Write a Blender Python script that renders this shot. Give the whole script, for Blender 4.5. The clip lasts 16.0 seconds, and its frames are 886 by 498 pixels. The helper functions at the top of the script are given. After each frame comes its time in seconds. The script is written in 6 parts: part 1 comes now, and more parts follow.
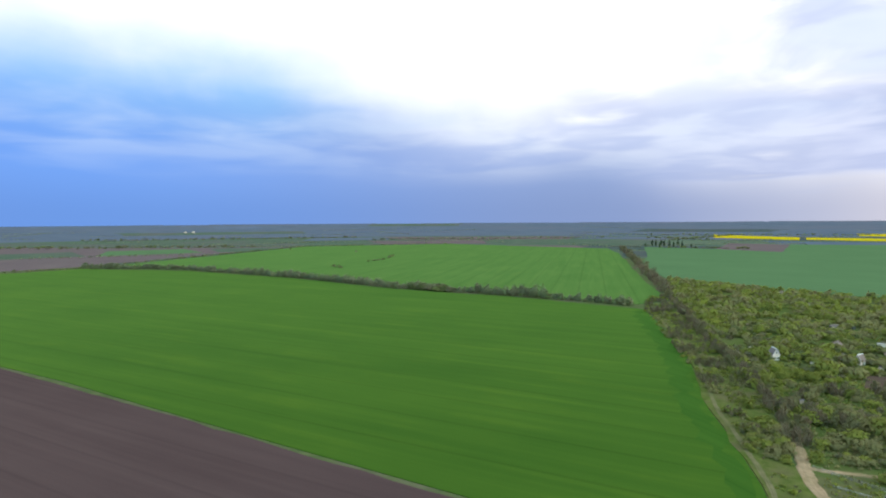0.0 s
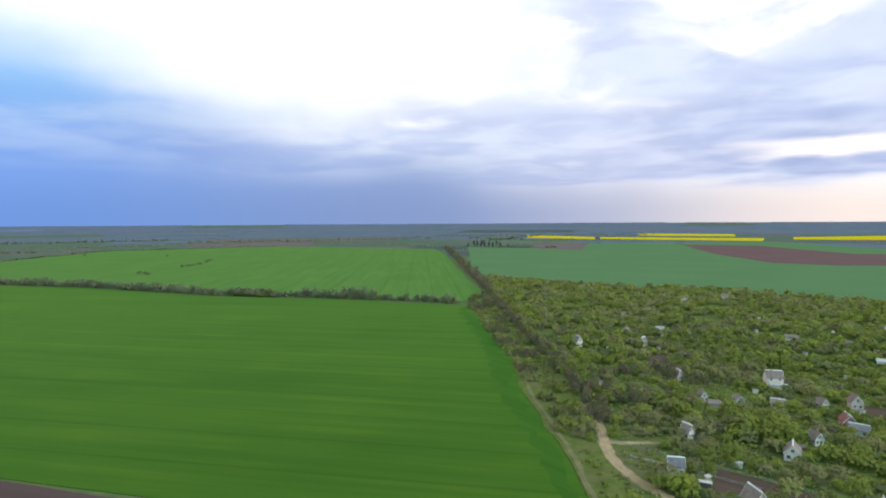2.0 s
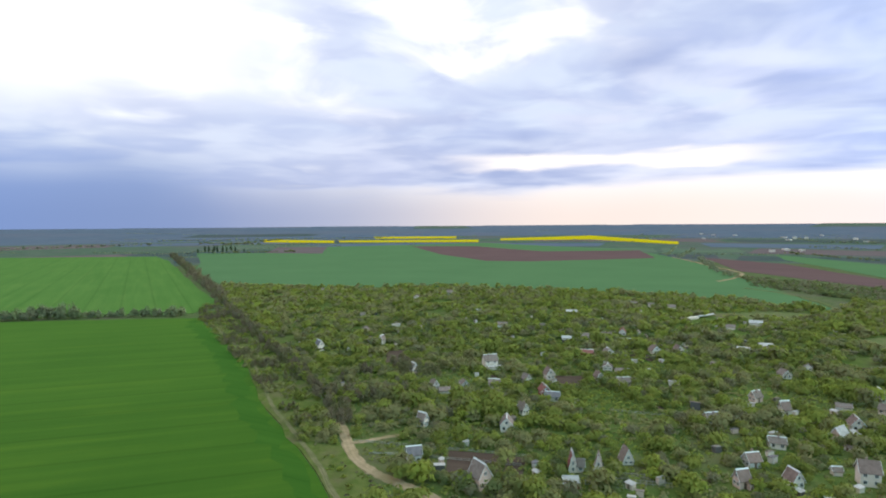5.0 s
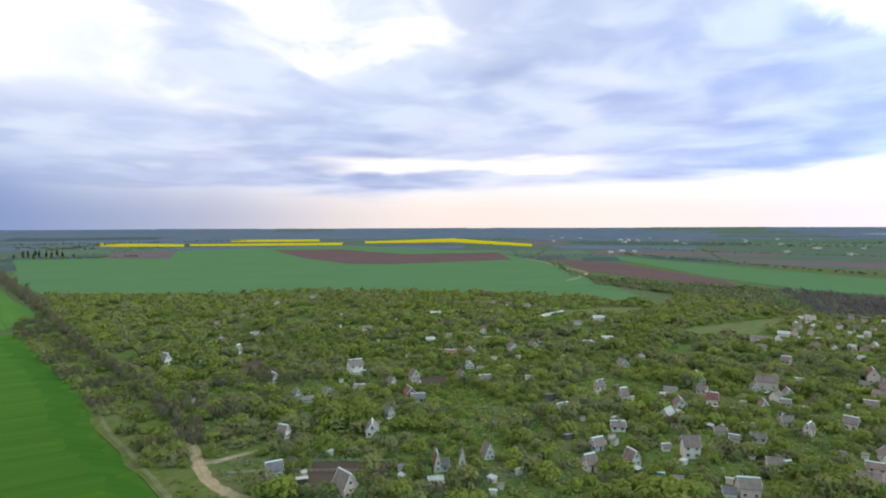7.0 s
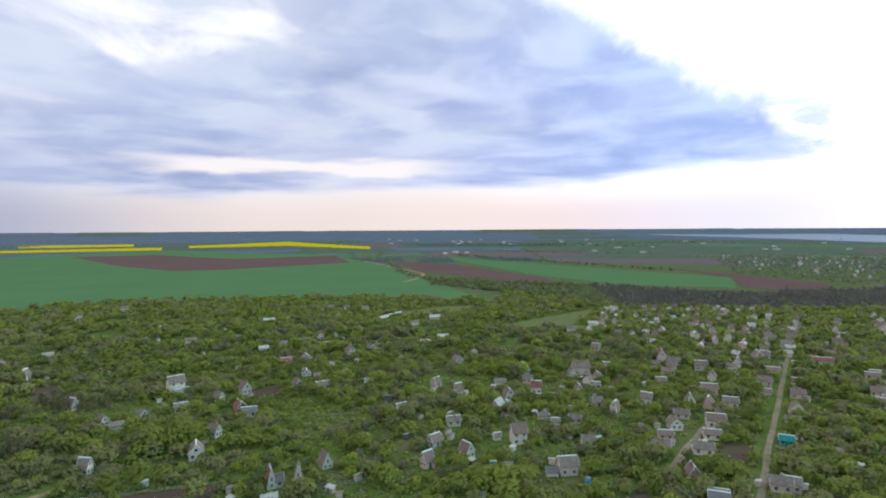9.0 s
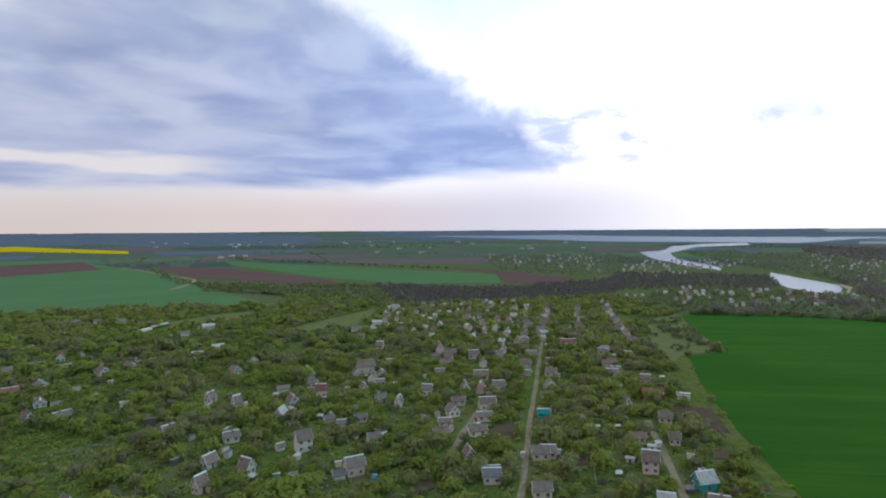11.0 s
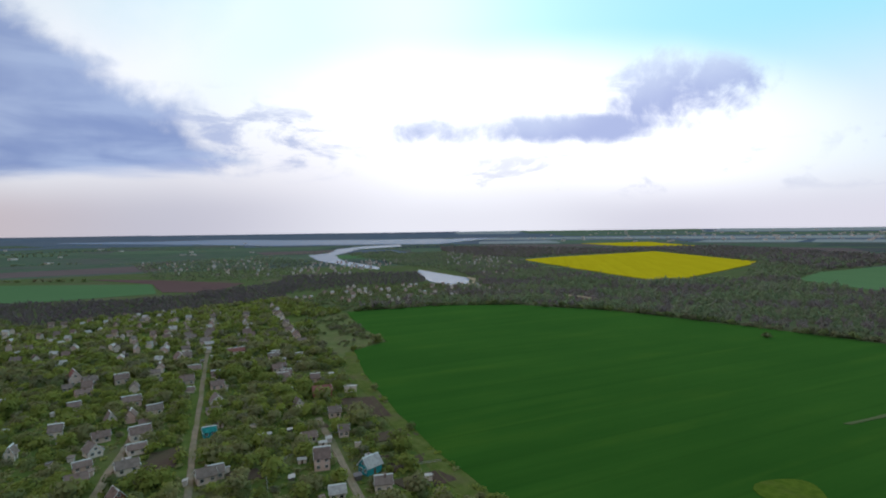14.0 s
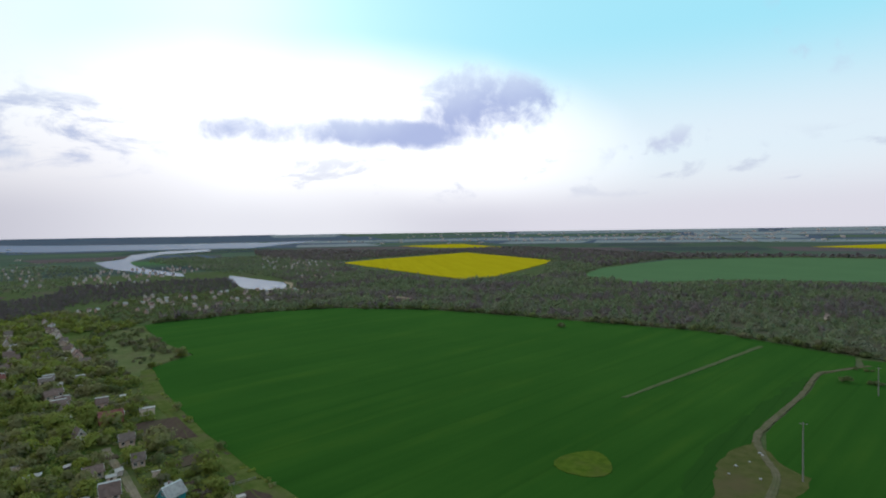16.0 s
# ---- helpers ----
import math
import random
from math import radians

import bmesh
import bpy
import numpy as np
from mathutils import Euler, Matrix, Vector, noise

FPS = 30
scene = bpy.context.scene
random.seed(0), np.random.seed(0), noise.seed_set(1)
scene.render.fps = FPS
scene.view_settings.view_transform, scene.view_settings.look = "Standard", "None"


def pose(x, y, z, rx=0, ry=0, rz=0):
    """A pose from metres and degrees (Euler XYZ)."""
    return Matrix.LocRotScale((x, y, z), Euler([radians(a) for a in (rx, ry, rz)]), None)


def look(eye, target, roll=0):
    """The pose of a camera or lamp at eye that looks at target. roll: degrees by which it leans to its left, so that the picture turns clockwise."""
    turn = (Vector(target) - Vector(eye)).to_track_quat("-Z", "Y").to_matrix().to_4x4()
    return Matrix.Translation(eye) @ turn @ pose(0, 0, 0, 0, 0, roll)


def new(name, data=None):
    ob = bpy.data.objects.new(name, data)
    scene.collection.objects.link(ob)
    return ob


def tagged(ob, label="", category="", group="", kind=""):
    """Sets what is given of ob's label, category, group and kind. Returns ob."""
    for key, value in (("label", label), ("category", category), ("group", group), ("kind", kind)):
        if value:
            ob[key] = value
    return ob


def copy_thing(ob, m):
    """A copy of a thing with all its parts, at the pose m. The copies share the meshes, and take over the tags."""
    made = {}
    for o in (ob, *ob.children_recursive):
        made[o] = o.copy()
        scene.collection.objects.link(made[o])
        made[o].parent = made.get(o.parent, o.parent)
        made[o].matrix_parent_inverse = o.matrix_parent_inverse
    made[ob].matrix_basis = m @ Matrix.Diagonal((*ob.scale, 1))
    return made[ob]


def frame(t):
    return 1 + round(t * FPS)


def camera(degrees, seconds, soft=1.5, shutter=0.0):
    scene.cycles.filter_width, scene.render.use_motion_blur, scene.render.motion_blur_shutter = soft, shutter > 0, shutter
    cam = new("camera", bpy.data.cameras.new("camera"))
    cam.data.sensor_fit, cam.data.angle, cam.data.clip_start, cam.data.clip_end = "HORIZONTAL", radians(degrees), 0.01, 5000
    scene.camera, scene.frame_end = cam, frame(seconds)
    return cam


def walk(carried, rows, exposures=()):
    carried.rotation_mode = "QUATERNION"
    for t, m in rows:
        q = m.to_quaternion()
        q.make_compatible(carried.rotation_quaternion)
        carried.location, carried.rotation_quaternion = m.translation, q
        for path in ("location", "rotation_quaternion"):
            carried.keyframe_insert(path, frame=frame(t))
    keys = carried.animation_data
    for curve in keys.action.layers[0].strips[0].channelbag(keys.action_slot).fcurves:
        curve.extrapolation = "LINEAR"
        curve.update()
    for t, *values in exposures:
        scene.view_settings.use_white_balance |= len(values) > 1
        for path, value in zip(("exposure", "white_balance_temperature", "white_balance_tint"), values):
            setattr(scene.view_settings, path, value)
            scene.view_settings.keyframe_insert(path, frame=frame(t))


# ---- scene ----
cam = camera(76.9, 16.0, soft=2.0)
# seconds, x, y, z, yaw, pitch, roll
ROWS = [
    (0.0, 0.00, 0.00, 80.55, 0.00, -2.83, -0.37),
    (0.5, 0.56, 1.27, 80.50, -4.11, -2.89, -0.37),
    (1.0, 1.05, 2.57, 80.43, -8.37, -2.82, -0.34),
    (1.5, 1.50, 3.78, 80.29, -13.11, -2.81, -0.38),
    (2.0, 1.95, 4.83, 80.09, -17.37, -2.77, -0.35),
    (2.5, 2.39, 5.64, 79.85, -21.16, -2.72, -0.31),
    (3.0, 2.81, 6.27, 79.63, -25.57, -2.69, -0.23),
    (3.5, 3.17, 6.80, 79.50, -30.70, -2.64, -0.17),
    (4.0, 3.51, 7.27, 79.47, -35.55, -2.61, -0.30),
    (6.5, 5.44, 9.16, 79.52, -54.06, -2.38, -0.27),
    (7.0, 5.90, 9.39, 79.47, -57.50, -2.32, -0.22),
    (7.5, 6.44, 9.50, 79.41, -60.58, -2.25, -0.29),
    (8.0, 7.03, 9.55, 79.31, -64.39, -2.19, -0.35),
    (8.5, 7.72, 9.61, 79.17, -68.72, -2.14, -0.41),
    (9.0, 8.50, 9.70, 78.95, -73.99, -2.11, -0.37),
    (11.5, 12.53, 9.97, 77.56, -101.60, -1.98, -0.43),
    (12.0, 13.21, 9.77, 77.34, -107.29, -1.93, -0.47),
    (12.5, 13.75, 9.47, 77.12, -112.76, -1.94, -0.47),
    (13.0, 14.19, 9.06, 76.91, -118.10, -1.92, -0.56),
    (13.5, 14.64, 8.44, 76.77, -123.48, -1.91, -0.67),
    (14.0, 15.13, 7.64, 76.68, -128.99, -1.90, -0.73),
    (14.5, 15.67, 6.85, 76.57, -134.10, -1.90, -0.77),
    (15.0, 16.14, 6.19, 76.41, -138.71, -1.87, -0.87),
    (15.5, 16.53, 5.62, 76.14, -143.03, -1.85, -0.86),
    (16.0, 16.95, 5.14, 75.80, -147.38, -1.83, -0.87),
]
EXPOSURES = [(0.0, 0.1, 6500, 10), (4.0, 0.05, 6500, 10), (7.0, 0.03, 6450, 10), (9.0, -0.14, 6350, 11), (12.5, -0.75, 6100, 12), (16.0, -0.88, 6250, 9.5)]
walk(cam, [(t, pose(x, y, z, 90 + pitch, 0, yaw) @ pose(0, 0, 0, 0, 0, roll)) for t, x, y, z, yaw, pitch, roll in ROWS], EXPOSURES)

from mathutils import geometry

# ---------------------------------------------------------------- world and light
SUN_AZ, SUN_EL = 126.0, 24.0            # degrees clockwise from +y, and above the horizon


class Graph:
    """Short calls for building a node tree."""

    def __init__(self, tree):
        self.tree = tree
        self.tree.nodes.clear()

    def node(self, kind, **settings):
        n = self.tree.nodes.new(kind)
        for key, value in settings.items():
            setattr(n, key, value)
        return n

    def put(self, socket, value):
        if isinstance(value, bpy.types.NodeSocket):
            self.tree.links.new(value, socket)
        else:
            socket.default_value = value

    def math(self, op, a, b=0.0, c=0.0, clamp=False):
        n = self.node("ShaderNodeMath", operation=op, use_clamp=clamp)
        for s, v in zip(n.inputs, (a, b, c)):
            self.put(s, v)
        return n.outputs[0]

    def add(self, a, b): return self.math("ADD", a, b)
    def sub(self, a, b): return self.math("SUBTRACT", a, b)
    def mul(self, a, b): return self.math("MULTIPLY", a, b)

    def ramp(self, v, lo, hi, a=0.0, b=1.0):
        """Smooth step of v from lo to hi, giving a to b."""
        n = self.node("ShaderNodeMapRange", interpolation_type="SMOOTHSTEP")
        for s, x in zip(n.inputs[:5], (v, lo, hi, a, b)):
            self.put(s, x)
        return n.outputs[0]

    def mix(self, f, a, b, how="MIX"):
        n = self.node("ShaderNodeMix", data_type="RGBA", blend_type=how)
        self.put(n.inputs[0], f)
        for s, v in ((n.inputs[6], a), (n.inputs[7], b)):
            self.put(s, (*v, 1.0) if isinstance(v, tuple) and len(v) == 3 else v)
        return n.outputs[2]

    def noise(self, vector, scale, detail=4.0, rough=0.5, warp=0.0):
        n = self.node("ShaderNodeTexNoise")
        if vector is not None:
            self.put(n.inputs["Vector"], vector)
        n.inputs["Scale"].default_value, n.inputs["Detail"].default_value = scale, detail
        n.inputs["Roughness"].default_value, n.inputs["Distortion"].default_value = rough, warp
        return n.outputs[0]

    def xyz(self, x, y, z):
        n = self.node("ShaderNodeCombineXYZ")
        for s, v in zip(n.inputs, (x, y, z)):
            self.put(s, v)
        return n.outputs[0]


def srgb(r, g, b):
    """A colour from 0 to 255 as linear light."""
    return tuple((c / 255 / 12.92) if c <= 10 else ((c / 255 + 0.055) / 1.055) ** 2.4 for c in (r, g, b))


def build_world():
    world = bpy.data.worlds.new("evening_sky")
    scene.world = world
    world.use_nodes = True
    g = Graph(world.node_tree)
    way = g.node("ShaderNodeTexCoord").outputs["Generated"]
    split = g.node("ShaderNodeSeparateXYZ")
    g.put(split.inputs[0], way)
    x, y, z = split.outputs
    # azimuth in degrees clockwise from +y; the seam lies behind the walk
    ca, sa = math.cos(radians(75)), math.sin(radians(75))
    ahead = g.add(g.mul(x, sa), g.mul(y, ca))
    side = g.sub(g.mul(x, ca), g.mul(y, sa))
    az = g.add(g.mul(g.math("ARCTAN2", side, ahead), 57.2958), 75.0)
    el = g.mul(g.math("ARCSINE", z), 57.2958)
    # cloud bands lie level and crowd together towards the horizon
    rank = g.math("LOGARITHM", g.math("MAXIMUM", g.add(el, 2.6), 0.3), math.e)
    broad = g.noise(g.xyz(g.mul(az, 1 / 19.0), g.mul(rank, 2.5), 3.0), 1.0, 4.0, 0.48, 0.4)
    fine = g.noise(g.xyz(g.mul(az, 1 / 8.5), g.mul(rank, 5.5), 9.0), 1.0, 3.0, 0.45, 0.4)
    puff = g.noise(way, 7.0, 6.0, 0.6, 0.3)
    soft = g.noise(way, 2.6, 3.0, 0.5)
    curl = g.noise(way, 15.0, 6.0, 0.62, 0.4)
    streak = g.add(g.mul(broad, 0.62), g.mul(fine, 0.38))

    def wobble(v, amount, source=puff):
        return g.add(v, g.mul(g.sub(source, 0.5), amount))

    def oval(caz, cel, raz, rel, amount, source=puff):
        u, v = g.math("DIVIDE", g.sub(az, caz), raz), g.math("DIVIDE", g.sub(el, cel), rel)
        return wobble(g.add(g.mul(u, u), g.mul(v, v)), amount, source)

    # clear sky behind the clouds, pale cyan, whitened round the hidden sun
    clear = g.node("ShaderNodeTexSky", sky_type="NISHITA", sun_disc=False, sun_elevation=radians(SUN_EL), sun_rotation=radians(SUN_AZ), dust_density=2.0)
    blue = g.mix(1.0, clear.outputs[0], (0.10, 0.10, 0.10), "MULTIPLY")
    cyan = g.mix(0.12, g.mix(g.ramp(el, 8, 19), srgb(236, 248, 255), srgb(172, 240, 255)), blue)
    open_blue = g.math("MAXIMUM", g.ramp(wobble(az, 10, soft), 98, 128), g.mul(g.ramp(wobble(wobble(el, 9, soft), 6), 13, 24), g.ramp(wobble(az, 8, soft), 82, 98, 0.0, 0.5)))
    veil = g.mix(open_blue, (1.16, 1.17, 1.19), cyan)
    glare = g.ramp(oval(135.0, 7.0, 29.0, 10.5, 0.9, soft), 0.35, 1.5, 1.0, 0.0)
    sky = g.mix(glare, veil, (1.25, 1.25, 1.25))

    # haze above the horizon, by the quarter of the sky
    hue = g.mix(g.ramp(az, -8, 38), srgb(112, 140, 196), srgb(192, 196, 216))
    hue = g.mix(g.ramp(az, 30, 58), hue, srgb(252, 236, 228))
    hue = g.mix(g.ramp(az, 66, 90), hue, g.mix(g.ramp(az, 80, 104), srgb(236, 218, 217), g.mix(g.ramp(g.math("ABSOLUTE", g.sub(az, 130.0)), 5, 26, 1.0, 0.0), srgb(212, 209, 219), srgb(238, 236, 241))))
    hue = g.mix(g.ramp(az, 140, 160), hue, srgb(226, 222, 230))
    hue = g.mix(g.ramp(el, 2.0, 6.5), hue, g.mix(g.ramp(az, 30, 55), hue, srgb(240, 236, 240)))
    sky = g.mix(g.ramp(wobble(el, 3.0, soft), 0.8, g.add(8.0, g.ramp(g.math("ABSOLUTE", g.sub(az, 110.0)), 4, 18, 8.0, 0.0)), 1.0, 0.0), sky, hue)

    # the sky is brighter on the sun's side
    def brighter(colour, start, end, most):
        gain = g.ramp(az, start, end, 1.0, most)
        return g.mix(1.0, colour, g.xyz(gain, gain, gain), "MULTIPLY")

    sky = brighter(sky, 58, 128, 1.78)

    # streaked grey layer over the middle of the walk
    grey = g.mix(g.ramp(streak, 0.36, 0.60), srgb(166, 181, 222), srgb(224, 231, 252))
    grey = g.mix(g.mul(g.ramp(puff, 0.35, 0.7), 0.3), grey, srgb(200, 210, 246))
    grey = g.mix(g.mul(g.ramp(az, 66, 96), 0.95), grey, g.mix(g.ramp(g.add(fine, g.mul(puff, 0.4)), 0.5, 0.9), srgb(146, 166, 212), srgb(180, 198, 233)))
    grey = g.mix(g.mul(g.ramp(wobble(el, 8, broad), 12, 23), g.ramp(az, 50, 80, 0.0, 0.24)), grey, srgb(214, 234, 250))
    under = g.add(g.ramp(az, 52, 104, 3.4, 5.6), g.mul(g.sub(broad, 0.5), 5.0))
    drop = g.sub(el, 4.0)
    right_end = g.sub(109.8, g.add(g.mul(drop, 0.3), g.mul(g.mul(drop, drop), 0.06)))
    body = g.mul(g.ramp(g.sub(el, under), -0.9, 1.0), g.ramp(g.sub(wobble(wobble(wobble(right_end, 15), 5, curl), 8, fine), az), -1.5, 5.0))
    body = g.mul(body, g.ramp(wobble(az, 18, soft), 0, 20))
    fill = g.add(g.ramp(az, 30, 88, 0.03, 0.36), g.ramp(g.add(el, g.mul(g.sub(broad, 0.5), 16)), 8, 17, 0.10, -0.09))
    fill = g.add(fill, g.mul(g.ramp(az, 46, 68, -0.055, 0.0), g.ramp(wobble(el, 5, broad), 9, 14)))
    body = g.mul(body, g.ramp(g.add(streak, fill), 0.44, 0.62))
    sky = g.mix(body, sky, brighter(grey, 60, 104, 1.55))
    thin = g.noise(g.xyz(g.add(g.mul(az, 1 / 15.0), g.mul(el, 0.02)), g.mul(rank, 3.4), 21.0), 1.0, 5.0, 0.52, 0.5)
    pale = g.mul(g.mul(g.ramp(az, 14, 36), g.ramp(az, 74, 92, 1.0, 0.0)), g.mul(g.ramp(el, 6, 10), g.ramp(thin, 0.36, 0.58, 0.0, 0.85)))
    sky = g.mix(pale, sky, g.mix(g.ramp(fine, 0.35, 0.65), srgb(190, 204, 240), srgb(222, 234, 254)))
    slit = g.mul(g.ramp(g.math("ABSOLUTE", wobble(g.sub(el, 6.1), 2.2, fine)), 0.35, 1.05, 1.0, 0.0), g.mul(g.ramp(wobble(az, 8, broad), 42, 49), g.ramp(wobble(az, 6, broad), 70, 77, 1.0, 0.0)))
    sky = g.mix(g.mul(slit, 0.92), sky, (1.12, 1.06, 1.04))

    # storm front, deep blue
    top = g.add(g.ramp(az, -36, 28, 17.0, 10.5), g.add(g.mul(g.sub(broad, 0.5), 6.0), g.mul(g.sub(soft, 0.5), 9.0)))
    front = g.mul(g.ramp(g.sub(wobble(el, 2.5), top), -6.0, 3.5, 1.0, 0.0), g.ramp(wobble(az, 16, soft), 10, 48, 1.0, 0.0))
    deep = g.mix(g.ramp(az, -38, 16), srgb(116, 164, 242), srgb(146, 168, 214))
    deep = g.mix(g.ramp(az, 14, 40), deep, srgb(182, 190, 220))
    deep = g.mix(g.ramp(wobble(el, 5, soft), 6, 19), deep, srgb(158, 212, 255))
    deep = g.mix(g.mul(g.ramp(wobble(az, 10, soft), -16, 8), g.ramp(wobble(el, 4, soft), 3, 9.5, 0.0, 0.9)), deep, g.mix(g.ramp(streak, 0.40, 0.60), srgb(188, 204, 241), srgb(240, 245, 255)))
    deep = g.mix(g.mul(g.ramp(wobble(streak, 0.25, soft), 0.42, 0.66), g.ramp(el, 3, 9, 0.0, 0.5)), deep, srgb(205, 224, 250))
    deep = g.mix(g.ramp(wobble(el, 2.0, soft), 0.5, 6.0, 0.55, 0.0), deep, g.mix(g.ramp(az, -20, 20), srgb(98, 138, 208), srgb(122, 142, 188)))
    sky = g.mix(front, sky, deep)

    # lone lilac cloud and its small neighbours beyond the river
    rod = g.ramp(g.add(oval(139.5, 9.9, 13.0, 1.35, 3.6, curl), g.mul(g.sub(puff, 0.5), 2.6)), 0.0, 1.8, 1.0, 0.0)
    bulb = g.ramp(g.add(oval(151.5, 12.9, 5.6, 2.8, 4.6, curl), g.mul(g.sub(puff, 0.5), 4.2)), 0.0, 1.8, 1.0, 0.0)
    lone = g.math("MAXIMUM", rod, bulb)
    lilac = g.mix(g.ramp(wobble(g.sub(el, g.ramp(az, 138, 154, 9.5, 13.0)), 3.0), -1.5, 3.0), srgb(168, 181, 225), srgb(214, 225, 249))
    sky = g.mix(g.mul(lone, 0.9), sky, brighter(lilac, 60, 104, 1.72))
    flock = g.mul(g.ramp(g.noise(way, 13.0, 5.0, 0.55), 0.55, 0.68), g.mul(g.ramp(az, 161, 168), g.mul(g.ramp(el, 5, 7), g.add(g.ramp(el, 8, 10.5, 1.0, 0.0), g.mul(g.ramp(az, 176, 182), g.ramp(el, 12, 14))))))
    sky = g.mix(g.mul(flock, 0.7), sky, brighter(srgb(200, 206, 232), 60, 104, 1.72))
    torn = g.noise(g.xyz(g.mul(az, 1 / 6.5), g.mul(el, 1 / 2.4), 5.0), 1.0, 6.0, 0.6, 0.5)
    where = g.mul(g.mul(g.ramp(wobble(az, 6), 100, 107), g.ramp(wobble(az, 8), 113, 124, 1.0, 0.0)), g.mul(g.ramp(el, 4.5, 7), g.ramp(wobble(el, 4), 10, 15, 1.0, 0.0)))
    wisps = g.mul(g.ramp(torn, 0.46, 0.62), where)
    sky = g.mix(g.mul(wisps, 0.75), sky, brighter(srgb(176, 190, 228), 60, 104, 1.6))
    # small puffs under the lone cloud and thin streaks near the horizon
    low_puffs = g.mul(g.ramp(torn, 0.55, 0.68), g.mul(g.ramp(az, 122, 134), g.mul(g.ramp(el, 2.5, 4.5), g.ramp(el, 6.5, 9, 1.0, 0.0))))
    sky = g.mix(g.mul(low_puffs, 0.45), sky, brighter(srgb(196, 202, 226), 60, 104, 1.6))
    # under the horizon nothing but dull land, in a blue-grey haze tint
    sky = g.mix(g.ramp(el, -1.2, -0.5, 1.0, 0.0), sky, srgb(110, 122, 140))
    back = g.node("ShaderNodeBackground")
    g.put(back.inputs[0], sky)
    back.inputs[1].default_value = 1.0
    g.put(g.node("ShaderNodeOutputWorld").inputs[0], back.outputs[0])


build_world()
sun = new("sun", bpy.data.lights.new("sun", "SUN"))
sun.data.energy, sun.data.angle, sun.data.color = 1.6, radians(24), (1.0, 0.90, 0.78)
away = Vector((math.sin(radians(SUN_AZ)) * math.cos(radians(SUN_EL)), math.cos(radians(SUN_AZ)) * math.cos(radians(SUN_EL)), math.sin(radians(SUN_EL))))
sun.matrix_world = look(away * 300, (0, 0, 0))

# ---------------------------------------------------------------- materials
def material(name):
    m = bpy.data.materials.new(name)
    m.use_nodes = True
    return m, Graph(m.node_tree)


def finish(g, colour, rough=0.9, bump=None, strength=0.3, spec=0.2, metal=0.0, distance=0.1, through_light=None, sheen=0.0, tint=(0.45, 0.9, 0.3)):
    b = g.node("ShaderNodeBsdfPrincipled")
    g.put(b.inputs["Base Color"], (*colour, 1.0) if isinstance(colour, tuple) else colour)
    g.put(b.inputs["Roughness"], rough)
    b.inputs["Specular IOR Level"].default_value = spec
    b.inputs["Metallic"].default_value = metal
    b.inputs["Sheen Weight"].default_value, b.inputs["Sheen Roughness"].default_value = sheen, 0.3
    b.inputs["Sheen Tint"].default_value = (*tint, 1.0)
    if bump is not None:
        n = g.node("ShaderNodeBump")
        n.inputs["Strength"].default_value, n.inputs["Distance"].default_value = strength, distance
        g.put(n.inputs["Height"], bump)
        g.put(b.inputs["Normal"], n.outputs[0])
    shader = b.outputs[0]
    if through_light is not None:
        t = g.node("ShaderNodeBsdfTranslucent")
        g.put(t.inputs[0], colour)
        mixer = g.node("ShaderNodeMixShader")
        mixer.inputs[0].default_value = through_light
        g.put(mixer.inputs[1], shader), g.put(mixer.inputs[2], t.outputs[0])
        shader = mixer.outputs[0]
    g.put(g.node("ShaderNodeOutputMaterial").inputs[0], shader)


def turned(g, angle, sx=1.0, sy=1.0):
    """World position, turned by an angle and stretched: x runs across the rows, y along them."""
    m = g.node("ShaderNodeMapping", vector_type="TEXTURE")
    g.put(m.inputs[0], g.node("ShaderNodeNewGeometry").outputs["Position"])
    m.inputs["Rotation"].default_value = (0, 0, radians(angle))
    m.inputs["Scale"].default_value = (sx, sy, 1000.0)
    return m.outputs[0]


